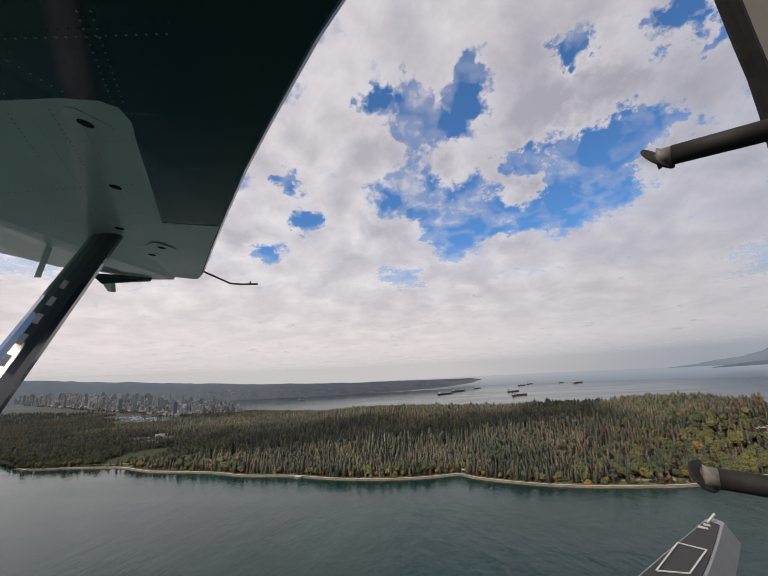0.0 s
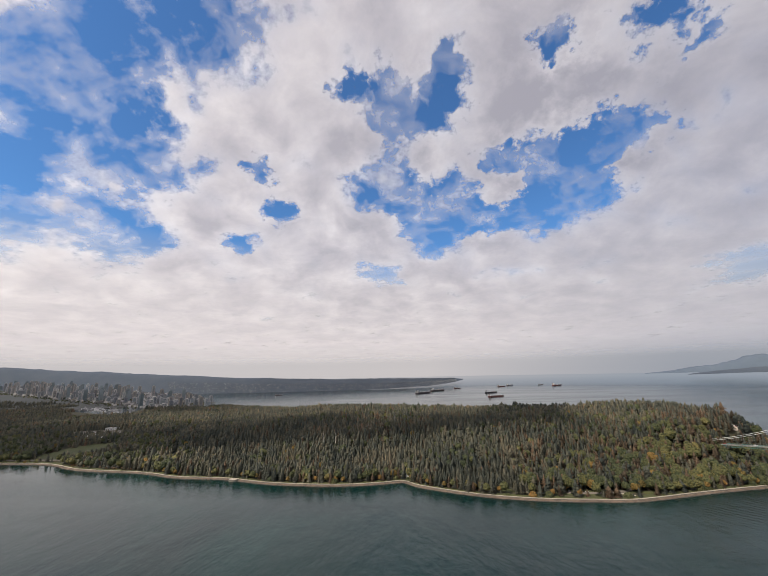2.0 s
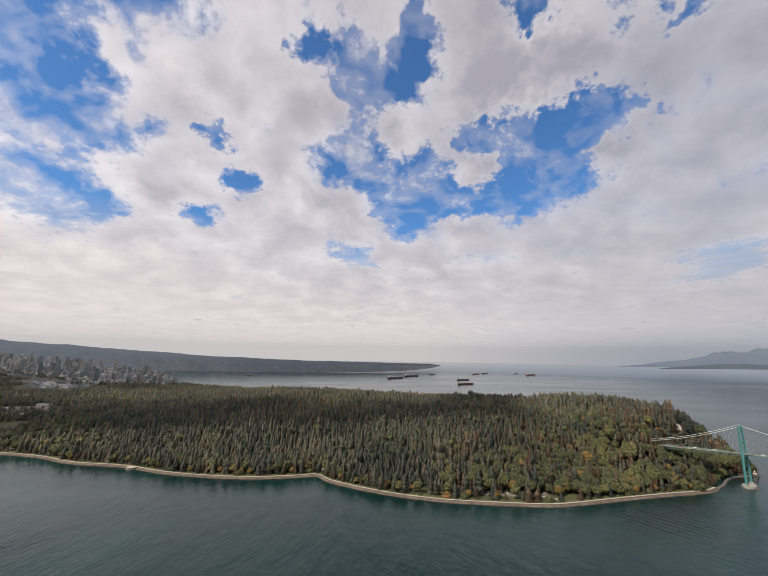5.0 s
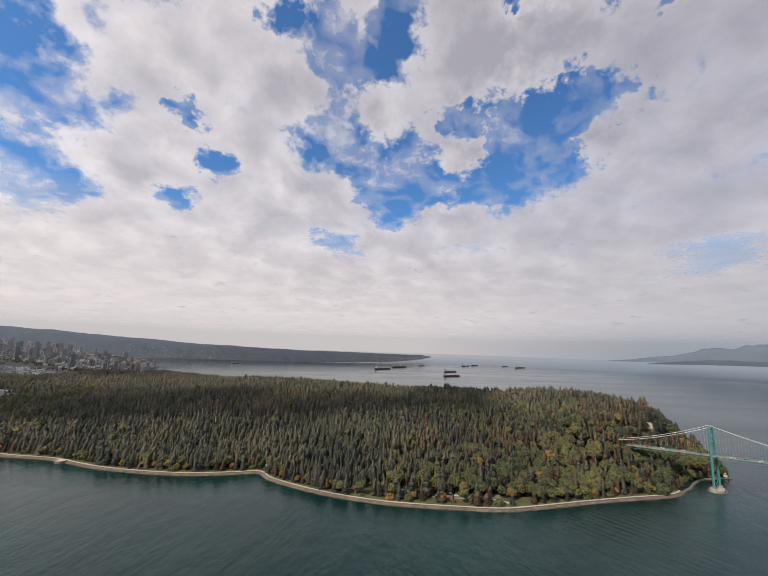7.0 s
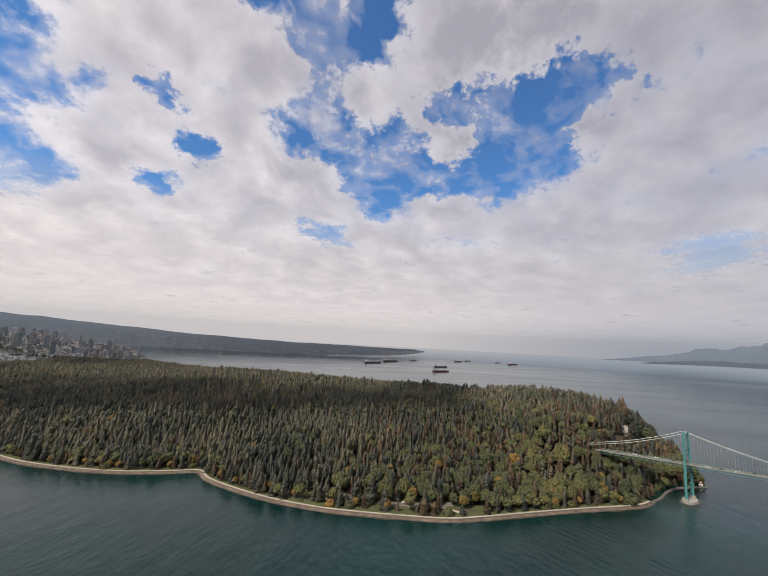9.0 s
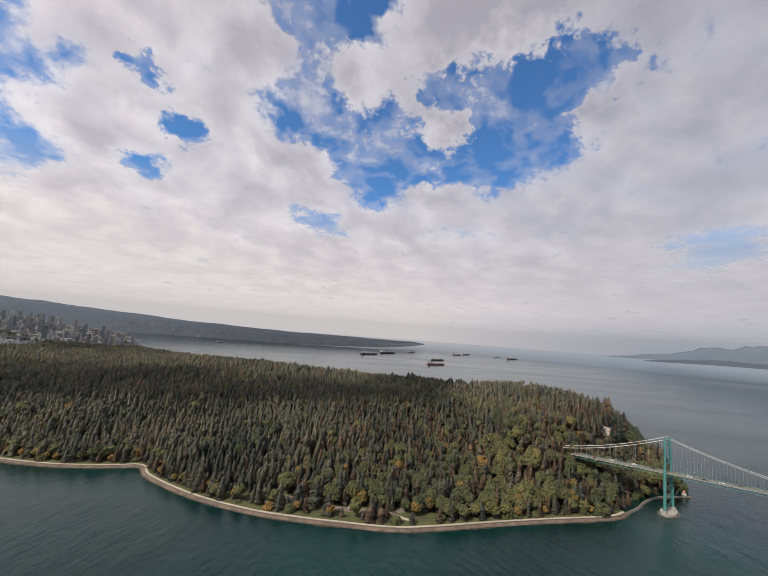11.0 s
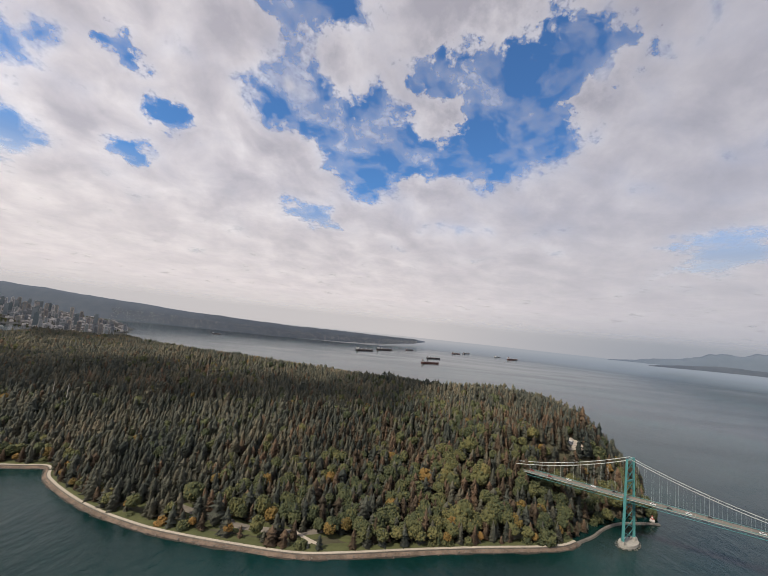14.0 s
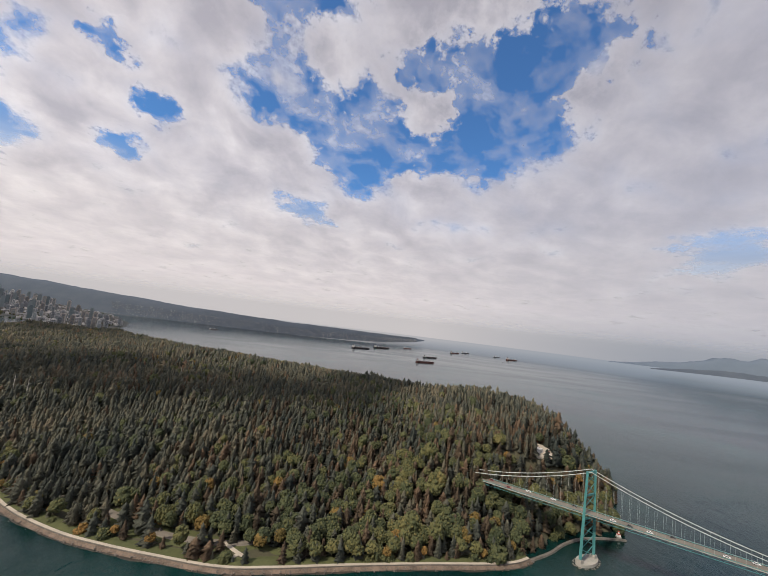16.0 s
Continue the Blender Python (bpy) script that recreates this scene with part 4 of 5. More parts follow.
def freighter(a, b, label, hull_mat):
    """A bulk carrier lying from stern a to bow b."""
    a, b = Vector((*a, 0)), Vector((*b, 0))
    ln = (b - a).length
    mid = (a + b) / 2
    r = math.hypot(mid.x - 230, mid.y - 130)
    z = float(sea_height(np.array([r]))[0])
    ship = thing("freighter", label, "ship", "freighters at anchor in the bay", (mid.x, mid.y, z), math.degrees(math.atan2(b.y - a.y, b.x - a.x)))
    w, h = ln * 0.085, ln * 0.055
    bm = bmesh.new()
    prof = [(-0.5, 0.75, 0.0), (-0.46, 1.0, 0.0), (0.36, 1.0, 0.0), (0.45, 0.62, 0.02), (0.515, 0.06, 0.15)]
    lows = [bm.verts.new((ln * x, s * w * k * 0.9, -1.5)) for s in (1, -1) for x, k, _ in prof]
    tops = [bm.verts.new((ln * x * 1.01, s * w * k, h * (1 + e))) for s in (1, -1) for x, k, e in prof]
    n = len(prof)
    for s in (0, 1):
        for i in range(n - 1):
            bm.faces.new((lows[s * n + i], lows[s * n + i + 1], tops[s * n + i + 1], tops[s * n + i]))
    bm.faces.new((lows[0], tops[0], tops[n], lows[n]))
    bm.faces.new((lows[n - 1], lows[2 * n - 1], tops[2 * n - 1], tops[n - 1]))
    for i in range(n - 1):
        bm.faces.new((tops[i], tops[i + 1], tops[n + i + 1], tops[n + i]))
    bmesh.ops.recalc_face_normals(bm, faces=bm.faces[:])
    part("hull", bm, hull_mat, ship)
    bm = bmesh.new()
    box(bm, (ln * 0.86, w * 1.7, 0.8), (-ln * 0.02, 0, h + 0.5))
    part("deck", bm, SHIP_DECK, ship)
    bm = bmesh.new()
    box(bm, (ln * 0.07, w * 1.6, h * 1.3), (-ln * 0.42, 0, h * 1.65))
    box(bm, (ln * 0.045, w * 1.9, h * 0.45), (-ln * 0.41, 0, h * 2.5))
    part("deck_house", bm, SHIP_WHITE, ship, "white stepped deck house")
    bm = bmesh.new()
    box(bm, (ln * 0.03, w * 0.5, h * 0.9), (-ln * 0.455, 0, h * 2.7), taper=0.8)
    part("funnel", bm, hull_mat, ship)
    for k in range(5):
        bm = bmesh.new()
        box(bm, (ln * 0.10, w * 1.1, h * 0.22), (-ln * 0.30 + k * ln * 0.145, 0, h * 1.0 + 1.4), taper=0.94)
        part("hatch", bm, SHIP_DECK, ship)
    for k in range(3):
        bm = bmesh.new()
        x = -ln * 0.225 + k * ln * 0.29
        tube(bm, [(x, 0, h), (x, 0, h * 2.1)], ln * 0.006, 6)
        beam(bm, (x, 0, h * 2.0), (x + ln * 0.1, 0, h * 1.75), ln * 0.006, ln * 0.006)
        part("deck_crane", bm, SHIP_WHITE, ship)
    return ship


SHIPS = [((214, 2779), (329, 2870), HULL_DARK), ((356, 3072), (473, 3171), HULL_DARK), ((605, 3426), (670, 3483), HULL_RED), ((633, 2312), (739, 2372), HULL_RED), ((710, 2698), (806, 2762), HULL_DARK), ((1046, 3578), (1134, 3650), HULL_RED), ((1189, 3774), (1273, 3845), HULL_DARK), ((1554, 3554), (1673, 3640), HULL_RED), ((1490, 3740), (1560, 3790), HULL_DARK), ((-892, 2926), (-850, 2975), HULL_DARK)]
for a, b, hm in SHIPS:
    freighter(a, b, "long dark bulk carrier at anchor with a white deck house" if hm is HULL_DARK else "long rust red bulk carrier at anchor with a white deck house", hm)


# ---- the town across the woods ----
WALLS = [surface("tower_concrete_" + n, d, l, 0.05, 0.8, objrand=1.1) for n, d, l in (("pale", (0.38, 0.385, 0.39), (0.60, 0.595, 0.585)), ("tan", (0.26, 0.24, 0.22), (0.42, 0.385, 0.35)), ("grey", (0.20, 0.215, 0.235), (0.36, 0.375, 0.39)))]
TOWN_HOUSE = surface("town_house_walls", (0.13, 0.13, 0.13), (0.42, 0.41, 0.40), 0.3, 0.8, island=1.4)
TOWER_GLASS = [surface("tower_glass_" + n, d, l, 0.05, 0.25, objrand=1.0) for n, d, l in (("dark", (0.11, 0.13, 0.155), (0.19, 0.21, 0.235)), ("green", (0.14, 0.18, 0.20), (0.23, 0.27, 0.29)))]


def apartment_tower(w, d, storeys, wall, glass, seed):
    """A high-rise: floor slabs, recessed window bands, corner piers and a roof house."""
    r = random.Random(seed)
    t = thing("apartment_tower", "slender concrete apartment tower with bands of windows", "building", "apartment towers of the town")
    s = 3.1
    bm = bmesh.new()
    for k in range(storeys):
        box(bm, (w, d, 1.1), (0, 0, k * s + 0.55))
    for x in (-1, 1):
        for y in (-1, 1):
            box(bm, (w * 0.16, d * 0.16, storeys * s), (x * w * 0.425, y * d * 0.425, storeys * s / 2))
    part("wall", bm, wall, t)["kind"] = "stuff"
    bm = bmesh.new()
    box(bm, (w * 0.95, d * 0.95, storeys * s), (0, 0, storeys * s / 2))
    part("window_band", bm, glass, t, "dark recessed window bands")
    bm = bmesh.new()
    box(bm, (w * 1.0, d * 1.0, 0.9), (0, 0, storeys * s + 0.45))
    box(bm, (w * r.uniform(0.4, 0.6), d * r.uniform(0.4, 0.6), 4.5), (w * r.uniform(-0.1, 0.1), 0, storeys * s + 3.1))
    part("roof", bm, wall, t)
    for k in range(0, storeys, 3):
        bm = bmesh.new()
        box(bm, (w * 0.4, 1.4, 1.0), (0, -d / 2 - 0.7, k * s + 0.6))
        part("balcony", bm, wall, t)
    return t


def scatter_towers():
    r = random.Random(11)
    kinds = [apartment_tower(r.uniform(13, 20), r.uniform(12, 19), n, WALLS[i % 3], TOWER_GLASS[i % 2], i) for i, n in enumerate((6, 9, 12, 14, 17, 10, 20, 24))]
    kinds += [apartment_tower(36, 16, 7, WALLS[0], TOWER_GLASS[0], 31), apartment_tower(30, 18, 10, WALLS[2], TOWER_GLASS[1], 32), apartment_tower(17, 17, 23, TOWER_GLASS[1], TOWER_GLASS[1], 33)]
    homes = [(-905, 1925), (-935, 1955), (-970, 1965), (-1010, 1985), (-1060, 1990), (-1095, 2030), (-1150, 1990), (-985, 2060), (-1200, 2050)]
    size = [5, 3, 4, 2, 3, 1, 4, 2, 3]
    spots = list(zip(homes, size))
    while len(spots) < 290:
        x, y = r.uniform(-3300, -1060), r.uniform(1700, 3000)
        if (x > -1350 and y < 1930) or y > 2300 - 0.42 * (x + 1060) or (x < -1300 and y < 1985 - 0.42 * (x + 1300)):
            continue
        if any(math.hypot(x - q[0][0], y - q[0][1]) < 26 for q in spots):
            continue
        deep = (-0.6 * x + 0.8 * y) > 2900
        spots.append(((x, y), r.choice((4, 6, 7, 3, 2, 5, 9, 10) if deep else (0, 1, 8, 2, 3, 4, 5, 9, 10))))
    used = set()
    for (x, y), k in spots:
        m = pose(x, y, float(town_height([(x, y)])[0]) - 0.4, 0, 0, r.choice((44, 44, 134)) + r.uniform(-6, 6))
        if k not in used:
            kinds[k].matrix_basis = m
            used.add(k)
        else:
            copy_thing(kinds[k], m)


scatter_towers()


def scatter_boxes(name, places, mat, label, category):
    """Many small far houses as one sheet of real boxes: x, y, z, width, depth, height, turn."""
    base = np.array([(-.5, -.5, 0), (.5, -.5, 0), (.5, .5, 0), (-.5, .5, 0), (-.5, -.5, 1), (.5, -.5, 1), (.5, .5, 1), (-.5, .5, 1), (-.5, 0, 1.35), (.5, 0, 1.35)])
    tri = np.array([(0, 1, 5), (0, 5, 4), (1, 2, 6), (1, 6, 5), (2, 3, 7), (2, 7, 6), (3, 0, 4), (3, 4, 7), (4, 5, 9), (4, 9, 8), (6, 7, 8), (6, 8, 9), (5, 6, 9), (7, 4, 8)])
    vv, tt = [], []
    for i, (x, y, z, w, d, h, a) in enumerate(places):
        c, s = math.cos(a), math.sin(a)
        q = base * (w, d, h)
        vv.append(np.column_stack([q[:, 0] * c - q[:, 1] * s + x, q[:, 0] * s + q[:, 1] * c + y, q[:, 2] + z]))
        tt.append(tri + 10 * i)
    tagged(new(name, tri_mesh(name, np.vstack(vv), np.vstack(tt), mat)), label, category, kind="stuff")


def far_slope(n, seed, flo, fhi, start):
    """Places on the slope across the bay."""
    r = np.random.default_rng(seed)
    st = np.array(FAR_SHORE, float)
    s = r.uniform(start, len(st) - 1.6, n)
    q = np.stack([np.interp(s, np.arange(len(st)), st[:, k]) for k in range(5)], 1)
    f = r.uniform(flo, fhi, n)
    w = q[:, :2] - np.array([230, 130])
    w /= np.linalg.norm(w, axis=1, keepdims=True)
    c = q[:, :2] + w * (q[:, 3] * f)[:, None]
    z = q[:, 2] + (q[:, 4] - q[:, 2]) * np.sin(f * np.pi / 2) ** 1.2
    lump = np.array([noise.fractal(Vector((x * 0.003 + 3.0, y * 0.003, 3.0)), 0.6, 2.0, 5) for x, y in c])
    z = q[:, 2] + (z - q[:, 2]) * (1 + 0.05 * lump)
    return c, z - 5, r


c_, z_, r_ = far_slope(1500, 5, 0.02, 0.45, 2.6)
scatter_boxes("far_houses", np.column_stack([c_, z_ + 4.0, r_.uniform(4, 9, len(c_)), r_.uniform(4, 8, len(c_)), r_.uniform(3, 6, len(c_)), r_.uniform(0, 3, len(c_))]), FAR_HOUSE, "pale houses in haze colours scattered over the far slope", "houses")
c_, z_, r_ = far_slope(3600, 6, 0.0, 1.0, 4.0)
plant("far_trees", map_lo[:1] + [conifer_template(90, 2, 4)], np.column_stack([c_, z_ + 1, r_.uniform(7, 12, len(c_)), r_.uniform(1.5, 2.8, len(c_)), r_.uniform(0, 6, len(c_)), np.ones(len(c_))]), FAR_TREES, "trees in haze colours over the far slope")
rt = np.random.default_rng(15)
tx = np.column_stack([rt.uniform(-3000, -1050, 5200), rt.uniform(1550, 2900, 5200)])
tx = tx[(coast_distance(tx) > 15) & (tx[:, 1] > 1960 - 0.45 * (tx[:, 0] + 1300)) & (np.hypot(tx[:, 0], tx[:, 1]) < 3900)]
scatter_boxes("town_houses", np.column_stack([tx, town_height(tx) - 0.3, rt.uniform(9, 22, len(tx)), rt.uniform(8, 14, len(tx)), rt.uniform(5, 11, len(tx)), rt.uniform(0, 3, len(tx))]), TOWN_HOUSE, "low pale buildings between the towers", "houses")
ty = np.column_stack([rt.uniform(-3000, -1020, 3200), rt.uniform(1500, 2900, 3200)])
ty = ty[(coast_distance(ty) > 12) & (ty[:, 1] > 1900 - 0.45 * (ty[:, 0] + 1300))]
plant("town_trees", map_tiny, np.column_stack([ty, town_height(ty) - 0.5, rt.uniform(8, 15, len(ty)), rt.uniform(0.8, 1.3, len(ty)), rt.uniform(0, 6, len(ty)), rt.integers(0, 3, len(ty))]), MAPLE, "green street trees of the town")

tw = np.column_stack([rt.uniform(-2500, -1420, 3400), rt.uniform(1150, 2150, 3400)])
dw = coast_distance(tw)
keep_w = (dw > 10) & (-tw[:, 0] > (0.88 + 0.03 * np.sin(tw[:, 1] / 37)) * tw[:, 1]) & (tw[:, 1] < 1960 - 0.42 * (tw[:, 0] + 1300)) & ((tw[:, 0] < -1880) | (tw[:, 1] > 1880 - 0.5 * (tw[:, 0] + 1300)))
tw, dw = tw[keep_w], dw[keep_w]
plant("woods_harbour", con_far, np.column_stack([tw, np.where(tw[:, 0] < -1890, town_height(tw), np.maximum(ground_height(tw, dw), 3.0)) - 0.5, rt.uniform(10, 20, len(tw)), rt.uniform(1.6, 2.5, len(tw)), rt.uniform(0, 6, len(tw)), rt.integers(0, 8, len(tw))]), CONIFER, "dark green woods beside the harbour")

# boulders along the foot of the seawall
rk = np.random.default_rng(33)
pick = rk.integers(0, len(wall_line), 1500)
off = rk.uniform(-0.5, 2.5, 1500)
spot = wall_line[pick] + np.stack([run_[pick, 1], -run_[pick, 0]], 1) * off[:, None] + rk.uniform(-2, 2, (1500, 2))
rock_forms = []
for s in range(4):
    vs, fs = clump(random.Random(70 + s), (0, 0, 0.2), 0.5, 1)
    rock_forms.append((np.array([tuple(v) for v in vs]), np.array(fs)))
plant("shore_rocks", rock_forms, np.column_stack([spot, 1.7 - 0.14 * off, rk.uniform(0.3, 1.1, 1500), rk.uniform(0.9, 1.8, 1500), rk.uniform(0, 6, 1500), rk.integers(0, 4, 1500)]), STONE, "grey wet boulders at the foot of the seawall", "rocks")


# ---- trees along the shore, each one a thing ----
def shore_tree(name, label, template, mat, height, width, limbs, seed):
    r = random.Random(seed)
    t = thing(name, label, "tree", "trees along the shore path")
    v, f = template
    q = v * (height * width, height * width, height)
    ob = new("crown", tri_mesh("crown", q, f, mat))
    ob.parent = t
    bm = bmesh.new()
    top = height * (0.9 if not limbs else 0.55)
    tube(bm, [(0, 0, -0.6), (0.1, 0, height * 0.2), (0.05, 0.1, top)], [height * 0.022, height * 0.017, height * 0.006], 6)
    part("trunk", bm, BARK, t)
    for k in range(limbs):
        a = 2 * math.pi * k / limbs + r.uniform(-0.3, 0.3)
        bm = bmesh.new()
        z = height * r.uniform(0.25, 0.42)
        e = height * width * 0.24
        tube(bm, [(0, 0, z), (e * 0.5 * math.cos(a), e * 0.5 * math.sin(a), z + height * 0.12), (e * math.cos(a), e * math.sin(a), z + height * 0.28)], [height * 0.009, height * 0.007, height * 0.003], 5)
        part("limb", bm, BARK, t)
    return t


def plant_shore():
    r = random.Random(5)
    m3 = [maple_template(140 + i, 46, 4) for i in range(3)]
    c3 = [conifer_template(150 + i, 11, 9) for i in range(3)]
    kinds = [shore_tree("maple", "rounded green maple beside the shore path", m3[i], MAPLE, 13 + i, 1.1, 4, i) for i in range(3)]
    kinds += [shore_tree("golden_maple", "orange and yellow autumn maple beside the shore path", m3[i], GOLD, 9 + 2 * i, 1.0, 4, 10 + i) for i in range(2)]
    kinds += [shore_tree("fir", "dark green fir beside the shore path", c3[i], CONIFER, 15 + 3 * i, 1.5, 0, 20 + i) for i in range(3)]
    kinds += [shore_tree("cedar", "reddish brown cedar beside the shore path", c3[2 - i], CEDAR, 13 + 3 * i, 1.6, 0, 30 + i) for i in range(2)]
    spots = [(181, 583, 0), (163, 592, 0), (-33, 656, 4), (203, 577, 3), (96, 634, 3), (108, 628, 0), (268, 562, 3), (300, 557, 4), (338, 560, 7), (342, 566, 5), (352, 563, 9), (410, 566, 2), (420, 572, 2), (404, 578, 1), (310, 580, 9), (250, 575, 8), (225, 583, 5), (236, 580, 6), (146, 600, 5), (152, 604, 7), (128, 612, 6), (120, 620, 8)]
    line = wall_line
    t = np.gradient(line, axis=0)
    t /= np.linalg.norm(t, axis=1, keepdims=True)
    s = 0.0
    for i in range(1, len(line)):
        s -= float(np.linalg.norm(line[i] - line[i - 1]))
        x, y = line[i]
        if s > 0 or (195 < x < 400) or (-740 < x < -600) or (-560 < x < -430):
            continue
        o = r.uniform(7.5, 12.5)
        px, py = x - t[i, 1] * o, y + t[i, 0] * o
        east = x > 380
        spots.append((px, py, r.choice((0, 1, 2, 2, 1, 4, 3, 6, 9) if east else (5, 6, 7, 6, 7, 8, 9, 0, 3) if x > -350 else (0, 1, 2, 5, 6, 7))))
        s = r.uniform(4.5, 7.5)
    kinds += [shore_tree("shrub", "russet shrub beside the shore path", m3[0], CEDAR, 4.2, 1.3, 3, 40), shore_tree("shrub", "orange autumn shrub beside the shore path", m3[1], GOLD, 3.4, 1.4, 3, 41)]
    for k in range(26):
        x = r.uniform(-575, -410)
        i = int(np.argmin(np.abs(line[:, 0] - x)))
        o = r.uniform(6, 16)
        spots.append((line[i, 0] - t[i, 1] * o, line[i, 1] + t[i, 0] * o, r.choice((10, 10, 10, 11))))
    used = set()
    for x, y, k in spots:
        z = max(3.2, float(ground_height([(x, y)])[0])) - 0.2
        m = pose(x, y, z, 0, 0, r.uniform(0, 360))
        if k in used:
            copy_thing(kinds[k], m @ Matrix.Scale(1.0, 4))
        else:
            kinds[k].matrix_basis = m
            used.add(k)


plant_shore()


def dead_trunk(x, y, height):
    z = float(ground_height([(x, y)])[0])
    t = thing("dead_tree", "tall pale bare dead trunk above the firs", "tree", "dead trunks in the woods", (x, y, z))
    bm = bmesh.new()
    tube(bm, [(0, 0, -0.5), (0.2, 0, height * 0.6), (0.1, 0.2, height)], [0.75, 0.5, 0.12], 7)
    part("trunk", bm, DEAD_WOOD, t)
    for k in range(5):
        a, zz = 2.4 * k, height * (0.5 + 0.09 * k)
        bm = bmesh.new()
        tube(bm, [(0.15, 0.1, zz), (1.6 * math.cos(a), 1.6 * math.sin(a), zz + 0.7)], [0.14, 0.05], 5)
        part("limb", bm, DEAD_WOOD, t)


DEAD_WOOD = surface("bleached_dead_wood", (0.30, 0.28, 0.25), (0.48, 0.45, 0.41), 0.8, 0.9)
for x, y, h in ((-84, 800, 33), (-58, 796, 31), (60, 980, 30)):
    dead_trunk(x, y, h)

# ---- cars ----
CAR_PAINT = [surface("car_paint_" + n, d, l, 0.5, 0.35) for n, d, l in (("white", (0.6, 0.6, 0.6), (0.75, 0.75, 0.75)), ("dark", (0.02, 0.02, 0.025), (0.05, 0.05, 0.055)), ("red", (0.2, 0.03, 0.03), (0.3, 0.05, 0.04)), ("silver", (0.32, 0.33, 0.34), (0.45, 0.46, 0.47)))]
CAR_GLASS = surface("car_glass", (0.015, 0.018, 0.02), (0.03, 0.035, 0.04), 0.5, 0.15)
RUBBER = surface("tyre_rubber", (0.015, 0.015, 0.015), (0.03, 0.03, 0.03), 2.0, 0.9)


def car(paint, label):
    t = thing("car", label, "car", "cars on the roads")
    bm = bmesh.new()
    box(bm, (4.4, 1.8, 0.65), (0, 0, 0.65), bevel=0.12)
    part("body", bm, paint, t)
    bm = bmesh.new()
    box(bm, (2.3, 1.6, 0.55), (-0.2, 0, 1.25), taper=0.8)
    part("window", bm, CAR_GLASS, t, "dark car windows")
    bm = bmesh.new()
    box(bm, (1.75, 1.3, 0.08), (-0.2, 0, 1.56), bevel=0.03)
    part("roof", bm, paint, t)
    for x in (-1.4, 1.4):
        for y in (-0.85, 0.85):
            bm = bmesh.new()
            tube(bm, [(x, y - 0.1, 0.32), (x, y + 0.1, 0.32)], 0.32, 10)
            part("wheel", bm, RUBBER, t)
    return t


def park_cars():
    r = random.Random(3)
    kinds = [car(p, l) for p, l in zip(CAR_PAINT, ("white car driving on the bridge", "dark car driving on the bridge", "red car driving on the bridge", "silver car driving on the bridge"))]
    ang = math.degrees(math.atan2(ALONG.y, ALONG.x))
    spots = [(TOWER + ALONG * s + ACROSS * o + Vector((0, 0, DECK + 0.36)), ang) for s, o in ((-88, 2.6), (-70, -2.6), (-52, 2.6), (-30, 2.6), (-12, 2.7), (18, -2.6), (30, -2.5), (44, -2.7), (60, 2.6), (92, -2.6), (110, 2.6), (132, -2.6), (150, -2.7), (190, 2.6), (230, -2.6))]
    for x, y, a in ((318, 572.5, -8), (296, 576, -25), (336, 571, 0)):
        spots.append((Vector((x, y, float(ground_height([(x, y)])[0]) + 0.55)), a))
    for k in range(7):
        x, y = 672 + 1.4 * k, 722 + 3.6 * k
        spots.append((Vector((x, y, float(ground_height([(x, y)])[0]) + 0.65)), 60))
    for k in range(36):
        x, y = r.uniform(-880, -710), 0
        y = 1090 + r.choice((0, 14, 28, 42)) + r.uniform(-1, 1)
        spots.append((Vector((x, y, float(ground_height([(x, y)])[0]) + 0.35)), 90))
    used = set()
    for v, a in spots:
        k = r.choice((0, 0, 0, 1, 1, 2, 3))
        m = pose(v.x, v.y, v.z, 0, 0, a)
        if k in used:
            copy_thing(kinds[k], m)
        else:
            kinds[k].matrix_basis = m
            used.add(k)
    for k, c in enumerate(kinds):
        if k not in used:
            c.matrix_basis = pose(*(TOWER + ALONG * (70 + 9 * k) + Vector((0, 0, DECK + 0.36))), 0, 0, ang)


park_cars()

# ---- the light at the point, the lookout and the pavilions ----
WHITE = surface("white_painted_wall", (0.55, 0.54, 0.52), (0.74, 0.73, 0.70), 0.2, 0.7)
RED = surface("red_roof_paint", (0.22, 0.045, 0.035), (0.36, 0.08, 0.06), 0.3, 0.6)
ROOF = surface("pale_flat_roof", (0.36, 0.36, 0.36), (0.58, 0.58, 0.57), 0.15, 0.8)


def beacon():
    b = thing("navigation_light", "small white lighthouse with a red top on the point", "lighthouse", at=(722, 667, 2.4))
    b.scale = (0.62, 0.62, 0.62)
    bm = bmesh.new()
    tube(bm, [(0, 0, -1.5), (0, 0, 0.4)], 4.2, 10)
    part("base", bm, CONCRETE, b)
    bm = bmesh.new()
    box(bm, (5, 4.5, 3.6), (0, 0, 2.0))
    part("hut", bm, WHITE, b)
    bm = bmesh.new()
    box(bm, (5.6, 5.1, 1.2), (0, 0, 4.4), taper=0.5)
    part("roof", bm, RED, b, "red hut roof")
    bm = bmesh.new()
    tube(bm, [(0, 0, 4.6), (0, 0, 7.6)], [1.3, 1.0], 10)
    part("lantern_tower", bm, WHITE, b)
    bm = bmesh.new()
    tube(bm, [(0, 0, 7.6), (0, 0, 8.4), (0, 0, 9.2)], [1.4, 1.3, 0.2], 10)
    part("lantern", bm, RED, b, "red lantern")


